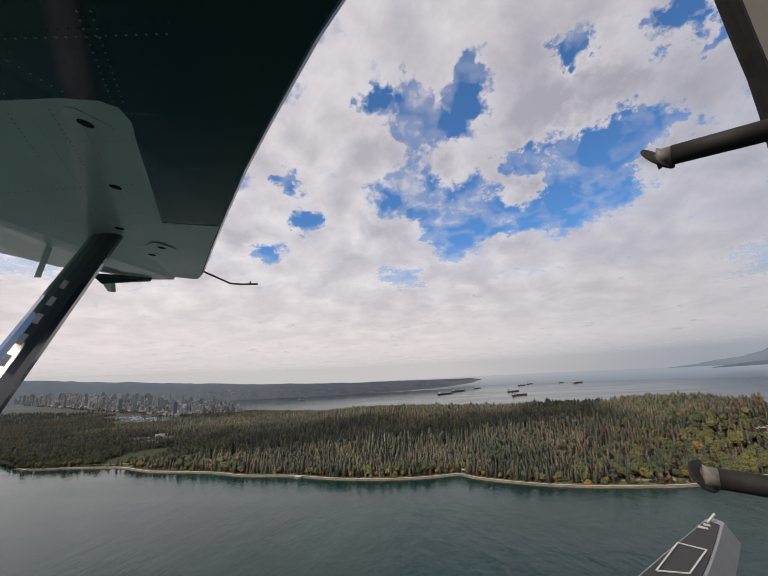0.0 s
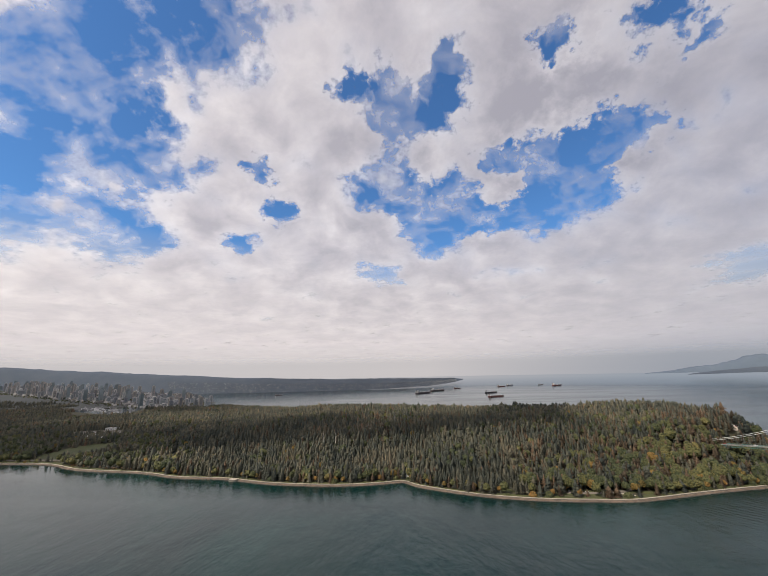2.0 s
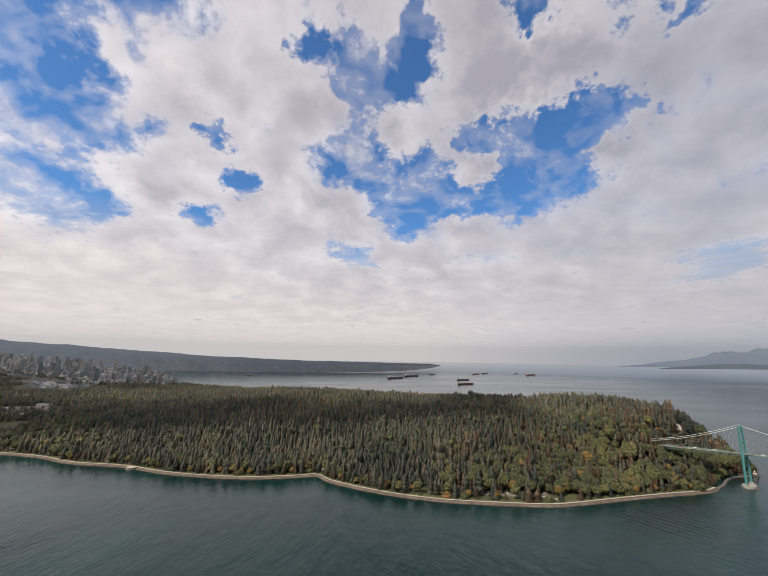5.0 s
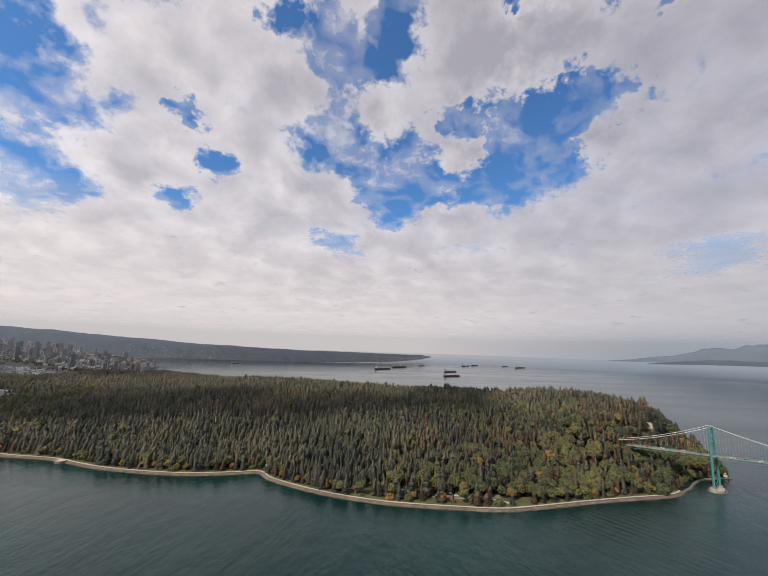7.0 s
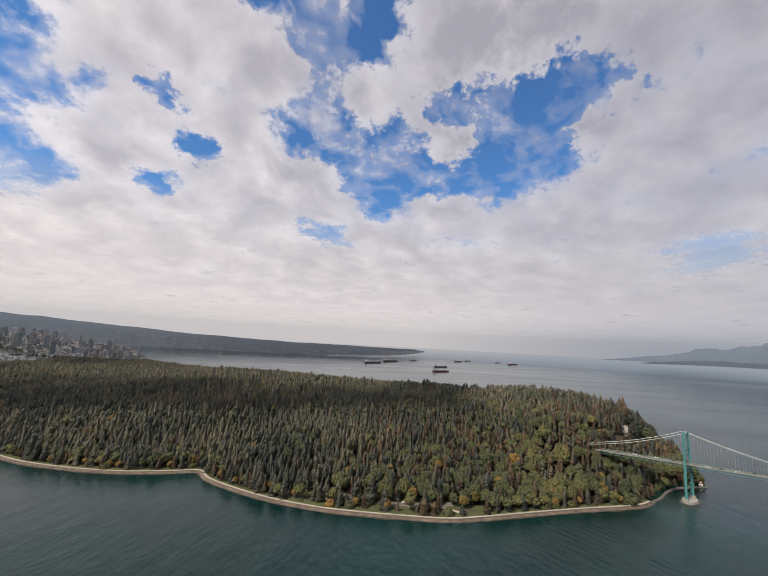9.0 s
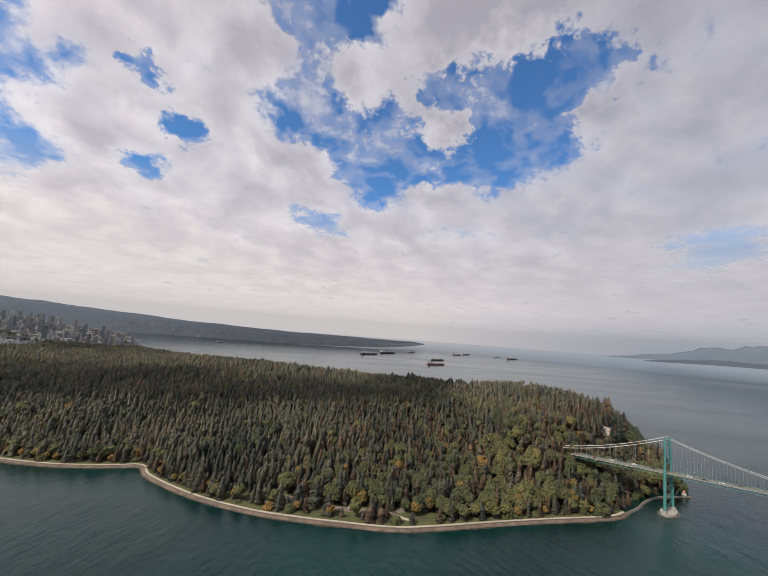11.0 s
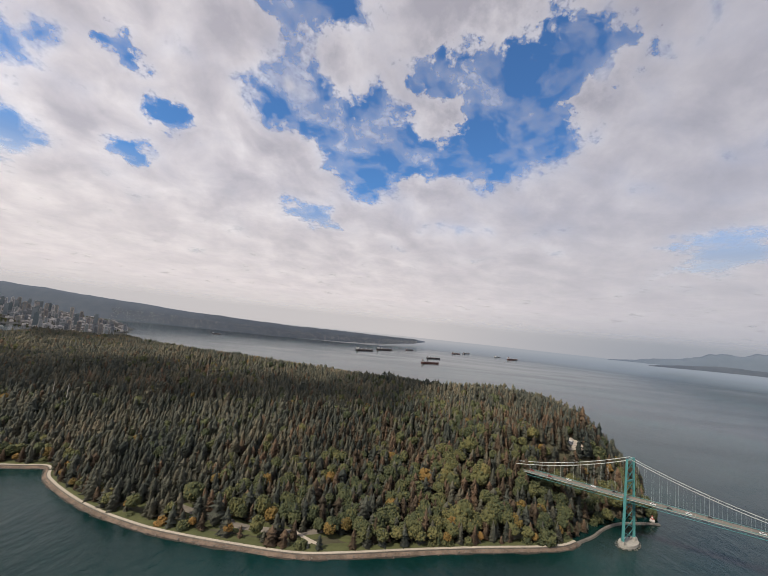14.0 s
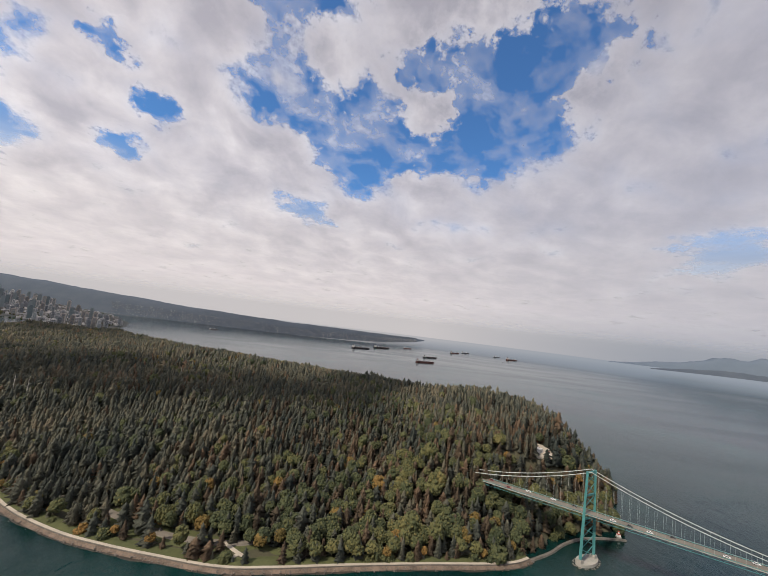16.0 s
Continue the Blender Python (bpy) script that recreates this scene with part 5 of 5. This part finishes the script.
beacon()
point = smooth_line([(608, 606), (633, 622), (652, 638), (675, 652), (700, 659), (727, 662)], 4.0)
tagged(new("seawall_point", ribbon("seawall_point", point, (-2.2, -0.5, 0.2, 2.2, 2.8, 4.6), (-1.5, 0.8, 2.3, 2.3, 1.3, -1.0), STONE)), "curved stone breakwater round the rocky point", "wall", kind="structure")


def seawall_bastion(x, y, label):
    i = int(np.argmin(np.hypot(wall_line[:, 0] - x, wall_line[:, 1] - y)))
    b = thing("seawall_lookout", label, "lookout", "round lookouts on the seawall", (wall_line[i, 0], wall_line[i, 1], 0))
    bm = bmesh.new()
    tube(bm, [(0, 0, -1.5), (0, 0, 3.0)], [8.6, 8.0], 24)
    part("wall", bm, STONE, b)
    bm = bmesh.new()
    tube(bm, [(0, 0, 2.9), (0, 0, 3.36)], 7.4, 24)
    part("paving", bm, PATH, b, "pale paved top")
    for k in range(12):
        a = math.radians(195 + 14 * k)
        bm = bmesh.new()
        box(bm, (1.9, 0.5, 0.7), (7.6 * math.cos(a), 7.6 * math.sin(a), 3.35), Matrix.Rotation(a + math.pi / 2, 3, "Z"), bevel=0.08)
        part("coping_stone", bm, STONE, b)


for x, y in ((-202, 655), (-854, 795)):
    seawall_bastion(x, y, "round stone lookout projecting from the seawall")


def low_building(name, label, at, size, turn, pitched=False):
    b = thing(name, label, "building", at=at, turn=turn)
    w, d, h = size
    bm = bmesh.new()
    box(bm, (w, d, h), (0, 0, h / 2))
    part("wall", bm, WHITE, b)
    bm = bmesh.new()
    if pitched:
        vs = [bm.verts.new(p) for p in ((-w * 0.54, -d * 0.56, h), (w * 0.54, -d * 0.56, h), (w * 0.54, d * 0.56, h), (-w * 0.54, d * 0.56, h), (-w * 0.54, 0, h + d * 0.3), (w * 0.54, 0, h + d * 0.3))]
        for f in ((0, 1, 5, 4), (2, 3, 4, 5), (0, 4, 3), (1, 2, 5), (3, 2, 1, 0)):
            bm.faces.new([vs[i] for i in f])
    else:
        box(bm, (w * 1.05, d * 1.08, 0.7), (0, 0, h + 0.35))
    part("roof", bm, ROOF, b, "pale roof")
    for k in range(max(2, int(w / 6))):
        bm = bmesh.new()
        box(bm, (2.2, 0.12, 1.5), (-w / 2 + (k + 0.5) * w / max(2, int(w / 6)), -d / 2 - 0.05, h * 0.5))
        part("window", bm, CAR_GLASS, b)


def gz_at(x, y):
    return float(ground_height([(x, y)])[0])


for x, y, w, d, h, a, pitched in ((-775, 1042, 46, 18, 6, 20, False), (-720, 1052, 30, 16, 5, 20, False), (-700, 1012, 24, 14, 5, 35, True), (-860, 1075, 40, 15, 5, 10, False), (-815, 1180, 36, 16, 6, 20, False)):
    low_building("park_pavilion", "low white park pavilion with a pale roof beside the meadow", (x, y, gz_at(x, y) - 0.3), (w, d, h), a, pitched)
low_building("lookout_pavilion", "small pale lookout pavilion among trees on the hill", (659, 731, gz_at(659, 731) - 0.3), (17, 9, 4.2), 40, False)
low_building("shore_hut", "small pale hut under the trees at the cove", (84, 650, gz_at(84, 650)), (12, 6, 4), -20, True)


# ---- marina in front of the town ----
def marina():
    r = np.random.default_rng(21)
    n = 240
    a = r.uniform(0, 1, n)
    rows_ = [(-1180 - 36 * k, 1660 + 22 * k) for k in range(24)]
    base = np.array([rows_[int(q * 24)] for q in a]) + np.outer(r.uniform(0, 1, n), (-150, 190)) + r.uniform(-7, 7, (n, 2))
    boats = [(x, y, 9.6, r.uniform(7, 14), r.uniform(2.5, 4), r.uniform(1.5, 3.5), 0.55 + r.uniform(-0.1, 0.1)) for x, y in base]
    scatter_boxes("moored_boats", boats, FAR_WHITE, "rows of white boats moored in the marina", "boats")
    bm = bmesh.new()
    for x, y in rows_:
        beam(bm, (x, y, 9.6), (x - 150, y + 190, 9.6), 1.6, 0.6)
    for (x, y) in base[:90]:
        beam(bm, (x, y, 9.6), (x, y, 9.6 + 13), 0.4, 0.4, (1, 0, 0))
    tagged(part("pontoons", bm, FAR_WHITE), "pale marina pontoons and masts", "pontoon", kind="stuff")
    verts = [(-1090, 1560, 9.4), (-1250, 1960, 9.4), (-2150, 2360, 9.4), (-2150, 2160, 9.4)]
    tagged(new("water_harbour", mesh_of("water_harbour", verts, [(0, 1, 2, 3)], WATER)), "calm grey harbour basin", "water", kind="structure")


FAR_WHITE = surface("boat_white", (0.16, 0.165, 0.17), (0.50, 0.50, 0.50), 0.3, 0.5, island=1.4)
marina()


def motor_boat(x, y, turn):
    b = thing("motor_boat", "small white motor boat under way in the bay", "boat", at=(x, y, 0), turn=turn)
    bm = bmesh.new()
    vs = [bm.verts.new(p) for p in ((-9, -3, 0.2), (5, -3, 0.2), (11, 0, 1.2), (5, 3, 0.2), (-9, 3, 0.2), (-9, -3.2, 2.2), (5, -3.2, 2.4), (12, 0, 2.9), (5, 3.2, 2.4), (-9, 3.2, 2.2))]
    for f in ((0, 1, 6, 5), (1, 2, 7, 6), (2, 3, 8, 7), (3, 4, 9, 8), (4, 0, 5, 9), (5, 6, 7, 8, 9), (4, 3, 2, 1, 0)):
        bm.faces.new([vs[i] for i in f])
    part("hull", bm, SHIP_WHITE, b)
    bm = bmesh.new()
    box(bm, (8, 4.4, 2.4), (-1.5, 0, 3.4), taper=0.8)
    part("cabin", bm, SHIP_WHITE, b)


motor_boat(1395, 3160, 200)

# ---- the seaplane, shaped to fit the camera's first view: x right, y up, z back from the camera ----
NAVY = gloss("navy_gloss_paint", (0.012, 0.015, 0.024), (0.020, 0.024, 0.036), 0.8, 0.2)
WING_WHITE = gloss("white_wing_paint", (0.80, 0.785, 0.75), (0.88, 0.865, 0.83), 1.2, 0.3)
# pale colour paints the highlight along the rounded leading edge
LIP = surface("leading_edge_highlight", (0.20, 0.20, 0.24), (0.30, 0.29, 0.34), 2.0, 0.2)
BLACK = surface("black_deck_grip", (0.012, 0.012, 0.013), (0.028, 0.028, 0.030), 6.0, 0.8, bump=0.3, bump_scale=60.0)
FLOAT_GREY = surface("float_grey_paint", (0.13, 0.13, 0.135), (0.20, 0.20, 0.205), 1.5, 0.35)
SCUFFED = surface("scuffed_black_tube", (0.006, 0.006, 0.006), (0.022, 0.020, 0.018), 30.0, 0.7, bump=0.05, bump_scale=140.0, spec=0.25)
TRIM = surface("beige_cabin_trim", (0.18, 0.165, 0.14), (0.24, 0.22, 0.19), 4.0, 0.8)
WORN = surface("worn_bare_metal", (0.020, 0.017, 0.014), (0.20, 0.18, 0.15), 60.0, 0.6)
RIVET = surface("rivet_heads", (0.20, 0.20, 0.20), (0.34, 0.34, 0.33), 8.0, 0.4)
DECK_PAINT = surface("grey_white_deck_paint", (0.26, 0.26, 0.26), (0.44, 0.44, 0.43), 20.0, 0.7)
UP = Vector((-0.050, 0.970, -0.240)).normalized()
LEAD = [(-0.10, 1.31, -1.36), (-0.20, 1.26, -1.54), (-0.34, 1.21, -1.70), (-0.52, 1.14, -1.94), (-0.78, 1.04, -2.29), (-1.11, 0.91, -2.75), (-1.58, 0.71, -3.46), (-2.05, 0.51, -4.18), (-2.74, 0.21, -5.27), (-2.91, 0.14, -5.48)]
SEAM = [(-2.36, 1.04, -1.96), (-2.15, 1.05, -1.97), (-1.83, 1.07, -1.98), (-1.63, 1.07, -2.01), (-1.56, 1.06, -2.07), (-1.57, 1.03, -2.19), (-1.66, 0.98, -2.36), (-1.88, 0.86, -2.82), (-2.24, 0.66, -3.55), (-3.18, 0.17, -5.36)]
TRAIL = [(-3.27, 0.13, -5.47), (-3.69, 0.13, -5.36), (-4.00, 0.23, -4.93), (-4.30, 0.28, -4.65), (-4.38, 0.35, -4.34), (-4.48, 0.41, -4.10), (-4.57, 0.48, -3.80)]


def slab(bm, outline, thick):
    """A plate with the given underside outline, thickened upwards."""
    lo = [bm.verts.new(p) for p in outline]
    hi = [bm.verts.new(Vector(p) + UP * thick) for p in outline]
    bm.faces.new(lo)
    bm.faces.new(hi[::-1])
    for i in range(len(lo)):
        j = (i + 1) % len(lo)
        bm.faces.new((lo[i], hi[i], hi[j], lo[j]))
    bmesh.ops.triangulate(bm, faces=[f for f in bm.faces if len(f.verts) > 4])
    bmesh.ops.recalc_face_normals(bm, faces=bm.faces[:])


def studs(bm, lines, step, size):
    """Rows of rivet heads under the wing."""
    for a, b in lines:
        a, b = Vector(a), Vector(b)
        n = int((b - a).length / step)
        side = (b - a).normalized()
        other = side.cross(UP)
        for k in range(n + 1):
            c = a.lerp(b, k / max(1, n)) - UP * 0.001
            tip = bm.verts.new(c - UP * size * 0.6)
            ring = [bm.verts.new(c + side * (size * math.cos(q)) + other * (size * math.sin(q))) for q in (0.0, 1.257, 2.513, 3.770, 5.027)]
            for i in range(5):
                bm.faces.new((ring[i], ring[(i + 1) % 5], tip))


def seaplane():
    plane = new("seaplane")
    plane.matrix_basis = pose(*ROWS[0][1:])
    tagged(plane, "white and navy high wing seaplane with struts and floats", "aircraft")
    bm = bmesh.new()
    slab(bm, LEAD + SEAM[::-1] + [(-2.3, 1.30, -1.0), (-0.4, 1.40, -1.0)], 0.16)
    wing = part("wing", bm, NAVY, plane, "glossy navy wing underside")
    bm = bmesh.new()
    slab(bm, SEAM + TRAIL + [(-3.6, 0.85, -2.2)], 0.16)
    part("wing_panel", bm, WING_WHITE, wing, "white panel of the wing underside")
    bm = bmesh.new()
    slab(bm, [Vector(p) - UP * 0.005 for p in [(-2.24, 0.66, -3.55), (-1.73, 0.645, -3.69)] + LEAD[7:] + [SEAM[-1]]], 0.004)
    part("wing_tip", bm, WING_WHITE, wing, "white outer end of the wing underside")
    bm = bmesh.new()
    tube(bm, [Vector(p) + UP * 0.05 for p in LEAD], 0.045, 8)
    part("leading_edge", bm, LIP, wing, "leading edge strip with a painted pale highlight")
    bm = bmesh.new()
    studs(bm, list(zip(SEAM, SEAM[1:])), 0.03, 0.004)
    studs(bm, [((-2.3, 1.13, -1.62), (-1.0, 1.17, -1.62)), ((-1.25, 1.18, -1.5), (-1.5, 1.07, -2.02)), ((-1.31, 1.18, -1.5), (-1.56, 1.07, -2.02)), ((-1.9, 1.14, -1.55), (-1.75, 1.07, -1.97)), ((-2.2, 1.13, -1.55), (-2.05, 1.05, -1.96)), ((-2.2, 1.02, -2.06), (-3.4, 0.45, -4.3)), ((-1.95, 1.04, -2.05), (-2.9, 0.5, -4.1)), ((-3.6, 0.72, -2.8), (-1.9, 0.85, -2.86)), ((-3.9, 0.55, -3.4), (-2.1, 0.73, -3.3)), ((-4.1, 0.42, -4.0), (-2.5, 0.52, -4.05)), ((-4.0, 0.32, -4.5), (-2.8, 0.37, -4.6)), ((-2.24, 0.66, -3.55), (-1.72, 0.64, -3.70)), ((-3.0, 0.27, -4.95), (-2.5, 0.32, -4.88))], 0.045, 0.006)
    studs(bm, [((-1.80, 1.03, -2.05), (-2.75, 0.52, -4.10)), ((-2.10, 1.02, -2.10), (-3.00, 0.50, -4.00)), ((-1.66, 0.98, -2.36), (-2.60, 0.96, -2.25)), ((-1.88, 0.86, -2.82), (-2.95, 0.82, -2.80)), ((-2.05, 0.77, -3.20), (-3.10, 0.73, -3.10)), ((-0.78, 1.06, -2.25), (-1.60, 1.05, -2.10)), ((-1.11, 0.92, -2.72), (-1.80, 0.90, -2.66)), ((-1.40, 0.80, -3.15), (-2.02, 0.79, -3.12))], 0.028, 0.0035)
    part("rivets", bm, RIVET, wing)["kind"] = "stuff"
    for c, sx, sz in (((-1.84, 1.02, -2.17), 0.16, 0.10), ((-2.19, 0.83, -2.87), 0.10, 0.06), ((-2.72, 0.62, -3.62), 0.16, 0.07), ((-2.9, 0.42, -4.4), 0.10, 0.09), ((-2.62, 0.48, -4.15), 0.18, 0.10)):
        c = Vector(c)
        a = Vector((0.35, -0.12, -0.55)).normalized()
        b = a.cross(UP)
        bm = bmesh.new()
        slab(bm, [c + a * (i * sx / 1.3) + b * (j * sz / 1.1) - UP * 0.006 for i, j in ((-1, -0.7), (-0.7, -1), (0.7, -1), (1, -0.7), (1, 0.7), (0.7, 1), (-0.7, 1), (-1, 0.7))], 0.005)
        cover = part("inspection_cover", bm, WING_WHITE, wing)
        bm = bmesh.new()
        slab(bm, [c + a * (0.045 * math.cos(q)) + b * (0.030 * math.sin(q)) - UP * 0.010 for q in (k * math.pi / 6 for k in range(12))], 0.004)
        part("vent", bm, BLACK, cover, "dark oval vent")
    for pts3 in (((-3.78, 0.48, -3.94), (-3.98, 0.42, -4.10), (-4.05, 0.12, -4.06), (-3.98, 0.12, -4.0)), ((-3.98, 0.15, -5.1), (-4.12, 0.13, -5.1), (-4.12, -0.05, -5.25), (-4.07, -0.06, -5.25))):
        bm = bmesh.new()
        f = bm.faces.new([bm.verts.new(p) for p in pts3])
        r = bmesh.ops.extrude_face_region(bm, geom=[f])
        bmesh.ops.translate(bm, verts=[v for v in r["geom"] if isinstance(v, bmesh.types.BMVert)], vec=(0.05, 0, -0.03))
        bmesh.ops.recalc_face_normals(bm, faces=bm.faces[:])
        part("flap_hinge", bm, WING_WHITE, wing, "white flap hinge fairing")
    bm = bmesh.new()
    slab(bm, [(-4.05, 0.06, -5.05), (-3.55, 0.10, -5.35), (-3.50, 0.12, -5.30), (-4.05, 0.16, -4.90)], 0.05)
    part("aileron", bm, NAVY, wing, "dark aileron edge")
    bm = bmesh.new()
    tube(bm, [(-2.77, 0.27, -5.3), (-2.54, 0.17, -5.3), (-2.32, 0.07, -5.3), (-2.15, 0.055, -5.3), (-1.90, 0.06, -5.3)], 0.014, 6)
    tube(bm, [(-2.02, 0.05, -5.3), (-2.01, 0.10, -5.3)], 0.012, 6)
    part("pitot_tube", bm, BLACK, wing, "bent black pitot tube")
    a, b = Vector((-3.01, 0.58, -3.84)), Vector((-2.70, -0.99, -2.17))
    bm = bmesh.new()
    tube(bm, [a, a.lerp(b, 0.33), a.lerp(b, 0.66), b], 0.18, 14, 0.5)
    strut = part("wing_strut", bm, NAVY, plane, "navy wing strut")
    along = (b - a).normalized()
    for f in (0.40, 0.49, 0.575, 0.665, 0.75):
        c = a.lerp(b, f)
        face = (-c).normalized()
        face = (face - along * face.dot(along)).normalized()
        cross = along.cross(face)
        bm = bmesh.new()
        m = Matrix((along, cross, face)).transposed()
        box(bm, (0.10, 0.11, 0.003), c + face * 0.112, m, bevel=0.001)
        part("lettering_bar", bm, DECK_PAINT, strut, "pale painted lettering bar")
    # float bow
    left = [(4.04, -2.82, -4.31), (3.90, -2.81, -4.27), (3.34, -2.75, -3.90), (2.78, -2.69, -3.53), (2.23, -2.63, -3.16), (1.60, -2.56, -2.74)]
    right = [(4.05, -2.79, -4.19), (3.64, -2.71, -3.81), (3.18, -2.64, -3.40), (2.84, -2.58, -3.11), (2.40, -2.50, -2.70)]
    bm = bmesh.new()
    ring = left + right[::-1]
    keel = [Vector(p) * 1.0 + Vector((0.20, -0.25, 0.0)) if p in right else Vector(p) + Vector((0.10, -0.32, 0.0)) for p in ring]
    lo, hi = [bm.verts.new(p) for p in keel], [bm.verts.new(p) for p in ring]
    bm.faces.new(hi)
    bm.faces.new(lo[::-1])
    for i in range(len(lo)):
        j = (i + 1) % len(lo)
        bm.faces.new((lo[i], lo[j], hi[j], hi[i]))
    bmesh.ops.triangulate(bm, faces=[f for f in bm.faces if len(f.verts) > 4])
    bmesh.ops.recalc_face_normals(bm, faces=bm.faces[:])
    fl = part("float", bm, FLOAT_GREY, plane, "grey metal float with a pointed bow")
    ctr = sum((Vector(p) for p in ring), Vector()) / len(ring)
    bm = bmesh.new()
    slab(bm, [ctr.lerp(Vector(p), 0.86) + UP * 0.006 for p in ring], 0.006)
    part("deck_grip", bm, BLACK, fl, "black anti slip deck")
    hatch = [Vector(p) + UP * 0.018 for p in ((3.12, -2.72, -3.73), (3.27, -2.67, -3.56), (2.77, -2.60, -3.18), (2.52, -2.63, -3.25))]
    for i in range(4):
        bm = bmesh.new()
        beam(bm, hatch[i], hatch[(i + 1) % 4], 0.014, 0.008, UP)
        part("hatch_edge", bm, DECK_PAINT, fl, "white dashed hatch outline")
    for q, w in (((3.66, -2.77, -4.03), 0.09), ((3.76, -2.78, -4.09), 0.06)):
        bm = bmesh.new()
        m = Matrix((Vector((0.75, 0.08, 0.6)).normalized(), UP, Vector((0.75, 0.08, 0.6)).normalized().cross(UP))).transposed()
        box(bm, (w, 0.02, 0.035), Vector(q) + UP * 0.02, m)
        part("bow_plate", bm, DECK_PAINT, fl)
    bm = bmesh.new()
    beam(bm, Vector((3.82, -2.78, -4.15)) + UP * 0.01, Vector((3.98, -2.78, -4.22)) + UP * 0.06, 0.02, 0.02)
    part("bow_cleat", bm, DECK_PAINT, fl)
    # window frame and the two tubes outside it
    bm = bmesh.new()
    edge = [(0.62, 0.66, -0.70), (0.66, 0.59, -0.70), (0.70, 0.49, -0.70), (0.73, 0.42, -0.70), (0.755, 0.345, -0.70), (0.775, 0.27, -0.70)]
    beam_pts = [(Vector(p) + Vector((0.016, 0.004, 0))) for p in edge]
    tube(bm, beam_pts, 0.017, 8)
    fr = part("window_frame", bm, SCUFFED, plane, "dark rubber window surround")
    bm = bmesh.new()
    lo = [bm.verts.new(Vector(p) + Vector((0.03, 0.006, 0.004))) for p in edge[:5]]
    hi = [bm.verts.new(Vector(p) + Vector((0.16, 0.05, 0.02))) for p in edge[:5]]
    for i in range(4):
        bm.faces.new((lo[i], lo[i + 1], hi[i + 1], hi[i]))
    r = bmesh.ops.extrude_face_region(bm, geom=bm.faces[:])
    bmesh.ops.translate(bm, verts=[v for v in r["geom"] if isinstance(v, bmesh.types.BMVert)], vec=(0, 0, -0.012))
    bmesh.ops.recalc_face_normals(bm, faces=bm.faces[:])
    part("window_trim", bm, TRIM, fr, "beige cabin trim")
    for a, b, rad, wide, d in (((0.583, 0.275, -0.75), (0.71, 0.287, -0.62), 0.020, 0.0366, Vector((0.234, 0.696, 0.712))), ((0.681, -0.401, -0.75), (0.80, -0.385, -0.66), 0.0205, 0.0324, Vector((0.259, 0.711, 0.654)))):
        a, b, d = Vector(a), Vector(b), d.normalized()
        run = (b - a).normalized()
        bm = bmesh.new()
        tube(bm, [a + run * 0.024, b], rad, 28)
        bar = part("step_tube", bm, SCUFFED, plane, "scuffed black tube with a flared end")
        bar.data.polygons.foreach_set("use_smooth", [len(f.vertices) == 4 for f in bar.data.polygons])
        bm = bmesh.new()
        tube(bm, [a, a + run * 0.008, a + run * 0.026], [rad * 1.15, rad * 0.95, rad * 0.97], 28)
        part("neck", bm, WORN, bar, "bare worn metal neck").data.polygons.foreach_set("use_smooth", [True] * 58)
        bm = bmesh.new()
        tube(bm, [a - d * 0.0025, a - d * 0.001, a + d * 0.001, a + d * 0.0025], [wide * 0.96, wide, wide, wide * 0.96], 36)
        plate = part("flange", bm, SCUFFED, bar, "round black end plate")
        side = run.cross(d).normalized()
        fwd = d.cross(side)
        for sgn in (-1, 1):
            bm = bmesh.new()
            rim = [a + d * (sgn * 0.0029) + fwd * (wide * (0.15 + k * math.cos(q))) + side * (wide * 1.2 * k * math.sin(q)) for q, k in zip((0.0, 0.9, 1.7, 2.5, 3.3, 4.1, 5.0, 5.7), (0.55, 0.42, 0.60, 0.36, 0.45, 0.58, 0.40, 0.50))]
            bm.faces.new([bm.verts.new(p) for p in (rim if sgn > 0 else rim[::-1])])
            part("worn_patch", bm, WORN, plate, "pale worn patch on the end plate")


seaplane()
